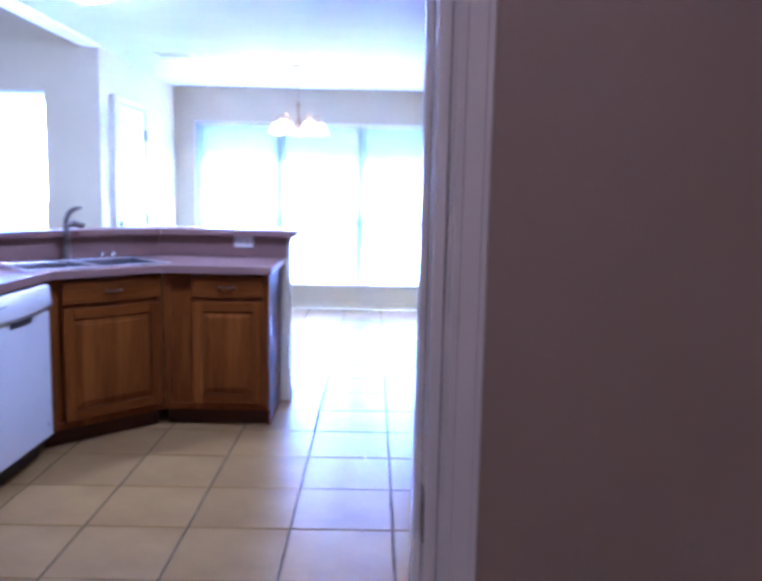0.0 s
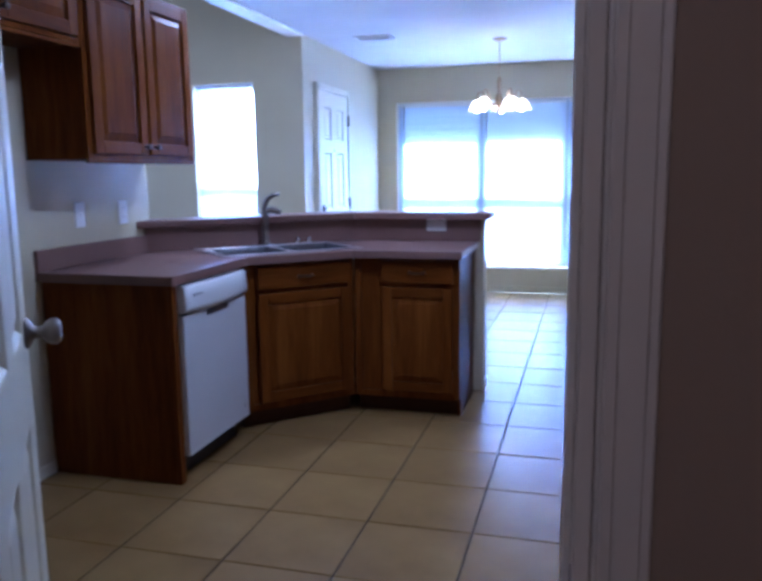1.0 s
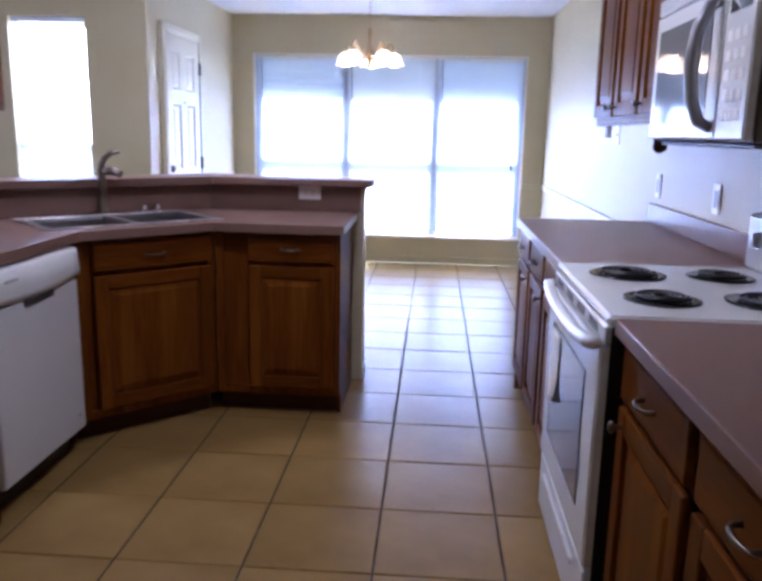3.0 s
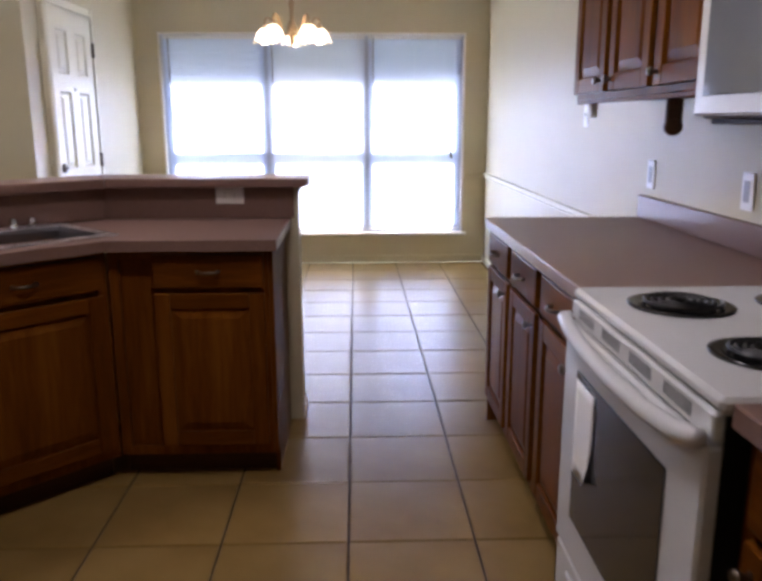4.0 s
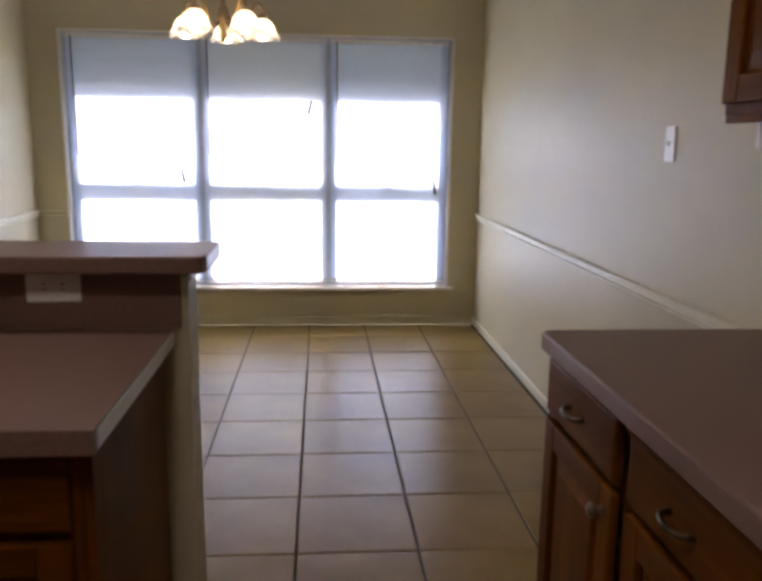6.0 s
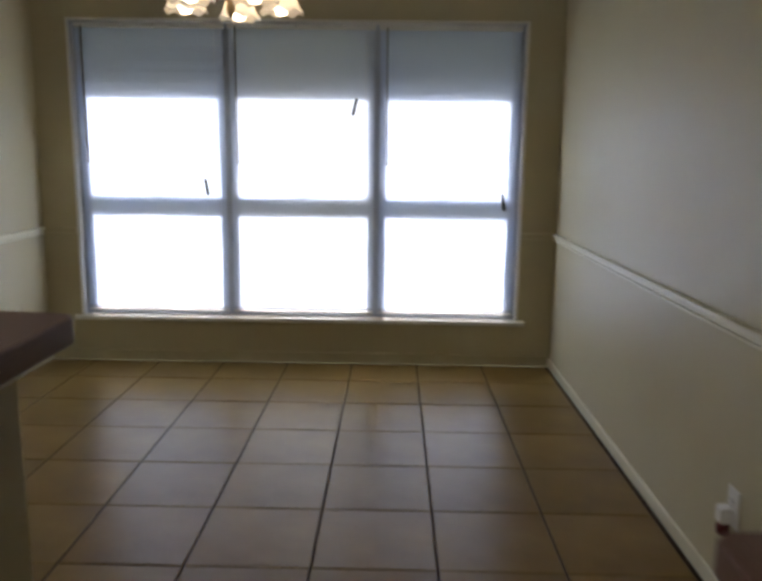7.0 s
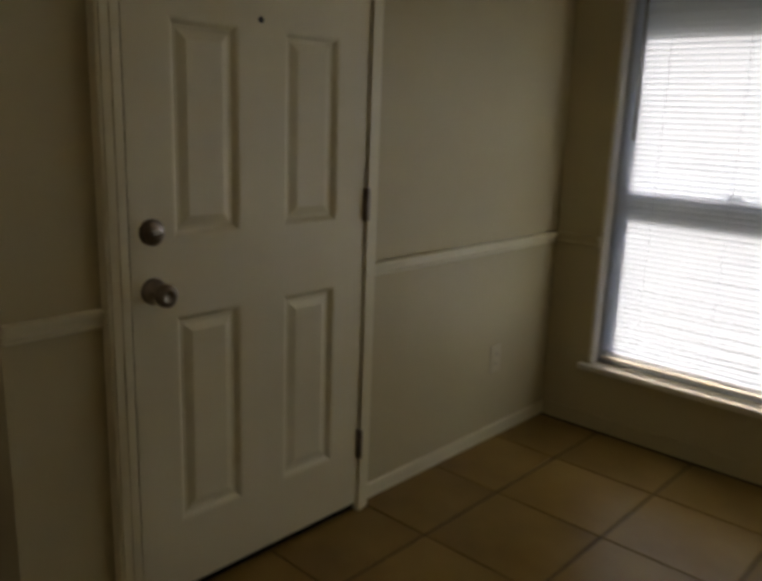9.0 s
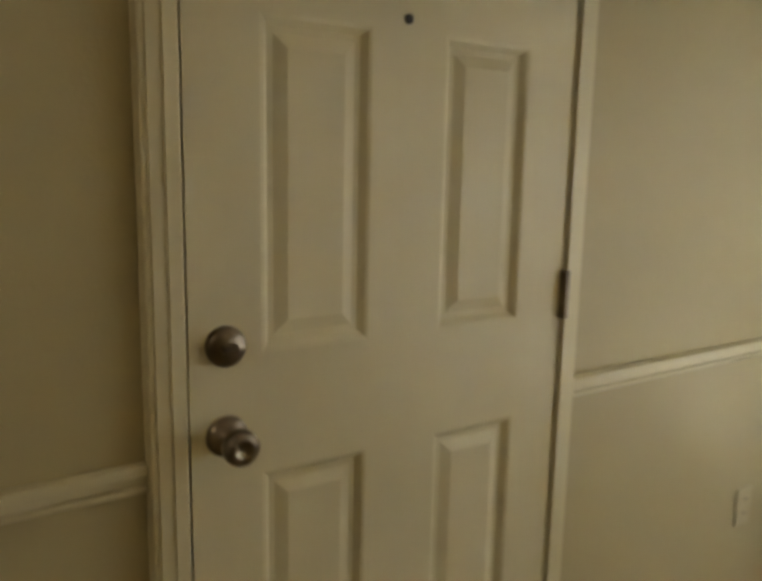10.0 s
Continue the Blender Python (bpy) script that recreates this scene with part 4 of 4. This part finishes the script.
for x in (0.2, 0.27):
    solid("sink_accessory", turned([(0, 0), (0.02, 0), (0.018, 0.012), (0.012, 0.035), (0, 0.038)], 16), CHROME, "small chrome fitting on the sink deck", "sink fitting",
          Matrix.Translation((SC.x, SC.y, 0.9205)) @ pose(0, 0, 0, 0, 0, 45) @ Matrix.Translation((x, 0.19, 0)), "sink fittings")


# ---- plates on the walls ----
def wall_plate(at, label, kind, wide=0.072, mat=PLATE):
    """A cover plate; it faces -y before it is placed."""
    p = root("wall_plate", at, label, "outlet" if kind == "outlet" else "switch", "wall plates")
    part("plate", boxes((-wide / 2, wide / 2, -0.006, 0, -0.058, 0.058), bevel=0.0025), mat, p)
    if kind == "outlet":
        for z in (-0.02, 0.02):
            s = part("socket", boxes((-0.017, 0.017, -0.0085, -0.0062, z - 0.014, z + 0.014), bevel=0.001), mat, p)
            for x in (-0.006, 0.006):
                part("slot", boxes((x - 0.0012, x + 0.0012, -0.009, -0.0086, z - 0.004, z + 0.005)), DARKPLASTIC, s)
    elif kind == "switch":
        part("toggle", boxes((-0.005, 0.005, -0.016, -0.0062, -0.004, 0.012), bevel=0.001), PLATE, p)
    elif kind == "gfci":
        part("face", boxes((-0.017, 0.017, -0.0085, -0.0062, -0.033, 0.033), bevel=0.001), GREYPLASTIC, p)
    return p


E_ = -90
wall_plate(pose(EAST - 0.0005, 4.20, 1.10, 0, 0, E_), "white outlet plate over the worktop", "gfci")
wall_plate(pose(EAST - 0.0005, 3.43, 1.10, 0, 0, E_), "white outlet plate beside the range", "gfci")
wall_plate(pose(EAST - 0.0005, 5.12, 1.34, 0, 0, E_), "white switch plate above the chair rail", "switch")
wall_plate(pose(WEST + 0.0005, 7.75, 0.35, 0, 0, 90), "ivory outlet plate low on the wall", "outlet", mat=IVORY)
wall_plate(pose(WEST + 0.0005, 2.925, 1.146, 0, 0, 90), "white switch plate over the upstand", "switch")
wall_plate(pose(WEST + 0.0005, 3.262, 1.14, 0, 0, 90), "white outlet plate over the upstand", "outlet")
wall_plate(pose(0.112, 4.3275, 1.012, 0, 90, 0), "white outlet plate set sideways in the bar splash", "outlet")

wall_plate(pose(EAST - 0.0005, 5.60, 0.31, 0, 0, E_), "white outlet plate under the chair rail", "outlet")
pl = root("plug_in", pose(EAST - 0.0096, 5.60, 0.285, 0, 0, E_), "dark red plug-in air freshener in the outlet", "air freshener")
part("case", boxes((-0.022, 0.022, -0.038, 0, -0.02, 0.03), bevel=0.006), PLATE, pl)
part("bottle", turned([(0, -0.055), (0.017, -0.054), (0.019, -0.03), (0.012, -0.0205)], 16, Matrix.Translation((0, -0.02, 0))), REDPLASTIC, pl, "dark red refill bottle")

# small fittings under the wall cabinet
hk = root("towel_bracket", pose(1.65, 3.56, 1.400, 0, 0, -90), "dark wooden paper towel bracket under the wall cabinet", "towel holder")
part("arm", boxes((-0.012, 0.012, -0.025, 0.025, -0.10, -0.0175), bevel=0.006), TOEWOOD, hk)
part("knob_end", turned([(0, -0.016), (0.026, -0.014), (0.028, 0), (0.026, 0.014), (0, 0.016)], 20, Matrix.Translation((0, 0, -0.105)) @ pose(0, 0, 0, 0, 90, 0)), TOEWOOD, hk)
tb = root("towel_bracket", pose(1.57, 4.13, 1.400, 0, 0, -90), "small white bracket under the wall cabinet", "towel holder")
part("arm", boxes((-0.008, 0.008, -0.015, 0.015, -0.075, -0.0175), bevel=0.004), PLATE, tb)

# ---- chandelier ----
ch = root("chandelier", pose(0.21, 6.62, CEIL) @ Matrix.Diagonal((1.0, 1.0, 0.96, 1)), "five-arm brass chandelier with frosted bell shades, lit", "chandelier")
part("canopy", turned([(0, 0), (0.06, 0), (0.06, -0.008), (0.045, -0.02), (0.012, -0.03), (0, -0.03)], 24), BRASS, ch)
links = bmesh.new()
for k in range(9):
    zc, a = -0.05 - k * 0.031, (k % 2) * math.pi / 2
    ring = [(0.009 * math.cos(q) * math.cos(a), 0.009 * math.cos(q) * math.sin(a), zc + 0.019 * math.sin(q)) for q in (2 * math.pi * i / 12 for i in range(13))]
    tube(ring, 0.002, 6, links)
part("chain", links, BRASS, ch)
part("column", turned([(0.003, -0.32), (0.012, -0.335), (0.02, -0.36), (0.014, -0.4), (0.012, -0.47), (0.026, -0.50), (0.036, -0.535), (0.03, -0.57), (0.014, -0.6), (0.018, -0.625), (0.009, -0.65), (0, -0.66)], 20), BRASS, ch)
R = 0.2
for k in range(5):
    a = radians(72 * k + 20)
    ca, sa = math.cos(a), math.sin(a)
    arc = [(0.02, -0.55), (0.06, -0.585), (0.1, -0.57), (0.135, -0.5), (0.16, -0.455), (0.185, -0.45), (R, -0.475), (R, -0.505)]
    arm = part("arm", tube([(r * ca, r * sa, z) for r, z in arc], 0.008, 8), BRASS, ch, "curved brass arm")
    part("socket", turned([(0.012, 0), (0.022, -0.008), (0.022, -0.035), (0, -0.035)], 14, Matrix.Translation((R * ca, R * sa, -0.50))), BRASS, arm)
    bm = bmesh.new()
    rows, n = [], 40
    for r, z in ((0.024, 0), (0.042, -0.012), (0.058, -0.035), (0.066, -0.06), (0.076, -0.085), (0.088, -0.1)):
        wave = 0.0 if r < 0.07 else (0.004 if r < 0.08 else 0.008)
        rows.append([bm.verts.new((R * ca + r * math.cos(q), R * sa + r * math.sin(q), -0.525 + z + wave * math.cos(8 * q))) for q in (2 * math.pi * i / n for i in range(n))])
    for lo, hi in zip(rows, rows[1:]):
        for i in range(n):
            bm.faces.new((lo[i], lo[(i + 1) % n], hi[(i + 1) % n], hi[i])).smooth = True
    part("shade", bm, FROST, arm, "frosted glass bell shade")
    part("bulb", turned([(0.012, -0.0), (0.014, -0.015), (0.026, -0.04), (0.029, -0.06), (0.02, -0.082), (0, -0.088)], 16, Matrix.Translation((R * ca, R * sa, -0.548))), BULB, arm, "glowing bulb")

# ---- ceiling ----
def dome_lamp(x, y, strength, colour=(1.0, 0.91, 0.78, 1)):
    """A lit dome on a round base; only the one by the sink is known."""
    dome = root("dome_lamp", pose(x, y, CEIL), "round frosted dome lamp, lit; all but the sink one added", "ceiling light", "ceiling lights")
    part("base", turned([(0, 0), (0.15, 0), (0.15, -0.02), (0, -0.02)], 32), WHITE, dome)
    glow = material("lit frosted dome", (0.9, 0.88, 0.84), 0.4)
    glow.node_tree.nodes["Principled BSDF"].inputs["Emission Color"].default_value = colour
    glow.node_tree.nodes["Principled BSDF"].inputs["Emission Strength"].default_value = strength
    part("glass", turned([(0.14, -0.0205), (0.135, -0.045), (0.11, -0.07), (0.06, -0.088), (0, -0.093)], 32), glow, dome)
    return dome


# added fill lamp, unseen, to brighten the kitchen floor and cabinet fronts
dome_lamp(0.45, 2.7, 8.4, (1.0, 0.98, 0.92, 1))
dome_lamp(-0.71, 4.06, 7.5, (1.0, 0.98, 0.92, 1))
# added fill lamp, unseen, to warm the hall walls and casing
dome_lamp(0.8, -0.9, 2.0, (1.0, 0.68, 0.42, 1))
vt = root("ceiling_vent", pose(-0.79, 6.19, CEIL), "white slatted air vent in the ceiling", "vent")
part("backing", boxes((-0.13, 0.13, -0.07, 0.07, -0.004, -0.0005)), DARKPLASTIC, vt)
part("frame", boxes((-0.16, 0.16, -0.1, -0.07, -0.012, -0.0005), (-0.16, 0.16, 0.07, 0.1, -0.012, -0.0005), (-0.16, -0.13, -0.07, 0.07, -0.012, -0.0005), (0.13, 0.16, -0.07, 0.07, -0.012, -0.0005), bevel=0.002), WHITE, vt)
for k in range(7):
    y = -0.06 + k * 0.02
    part("slat", boxes((-0.129, 0.129, -0.007, 0.007, -0.001, 0.001)), WHITE, vt, at=pose(0, y, -0.01, 35, 0, 0))

# ---- floor tiles ----
TS, GX, GY = 0.4064, 0.008, 0.0055
full = mesh_of("tile", boxes((GX / 2, TS - GX / 2, GY / 2, TS - GY / 2, -0.008, 0.0), bevel=0.002), TILE)
ix0, iy0 = 0.608, 4.130
for i in range(-5, 5):
    for j in range(-9, 11):
        x0, y0 = ix0 + i * TS, iy0 + j * TS
        x1, y1 = min(x0 + TS, EAST), min(y0 + TS, NORTH - 0.024)
        a, c = max(x0, WEST), max(y0, SOUTH - 0.12)
        if x1 - a < 0.03 or y1 - c < 0.03:
            continue
        if (a, c, x1, y1) == (x0, y0, x0 + TS, y0 + TS):
            t = new("tile", full)
        else:
            t = new("tile", mesh_of("tile", boxes((a - x0 + GX / 2, x1 - x0 - GX / 2, c - y0 + GY / 2, y1 - y0 - GY / 2, -0.008, 0.0), bevel=0.002), TILE))
        t.parent = floor
        t.location = (x0, y0, random.uniform(-0.0008, 0.0004))
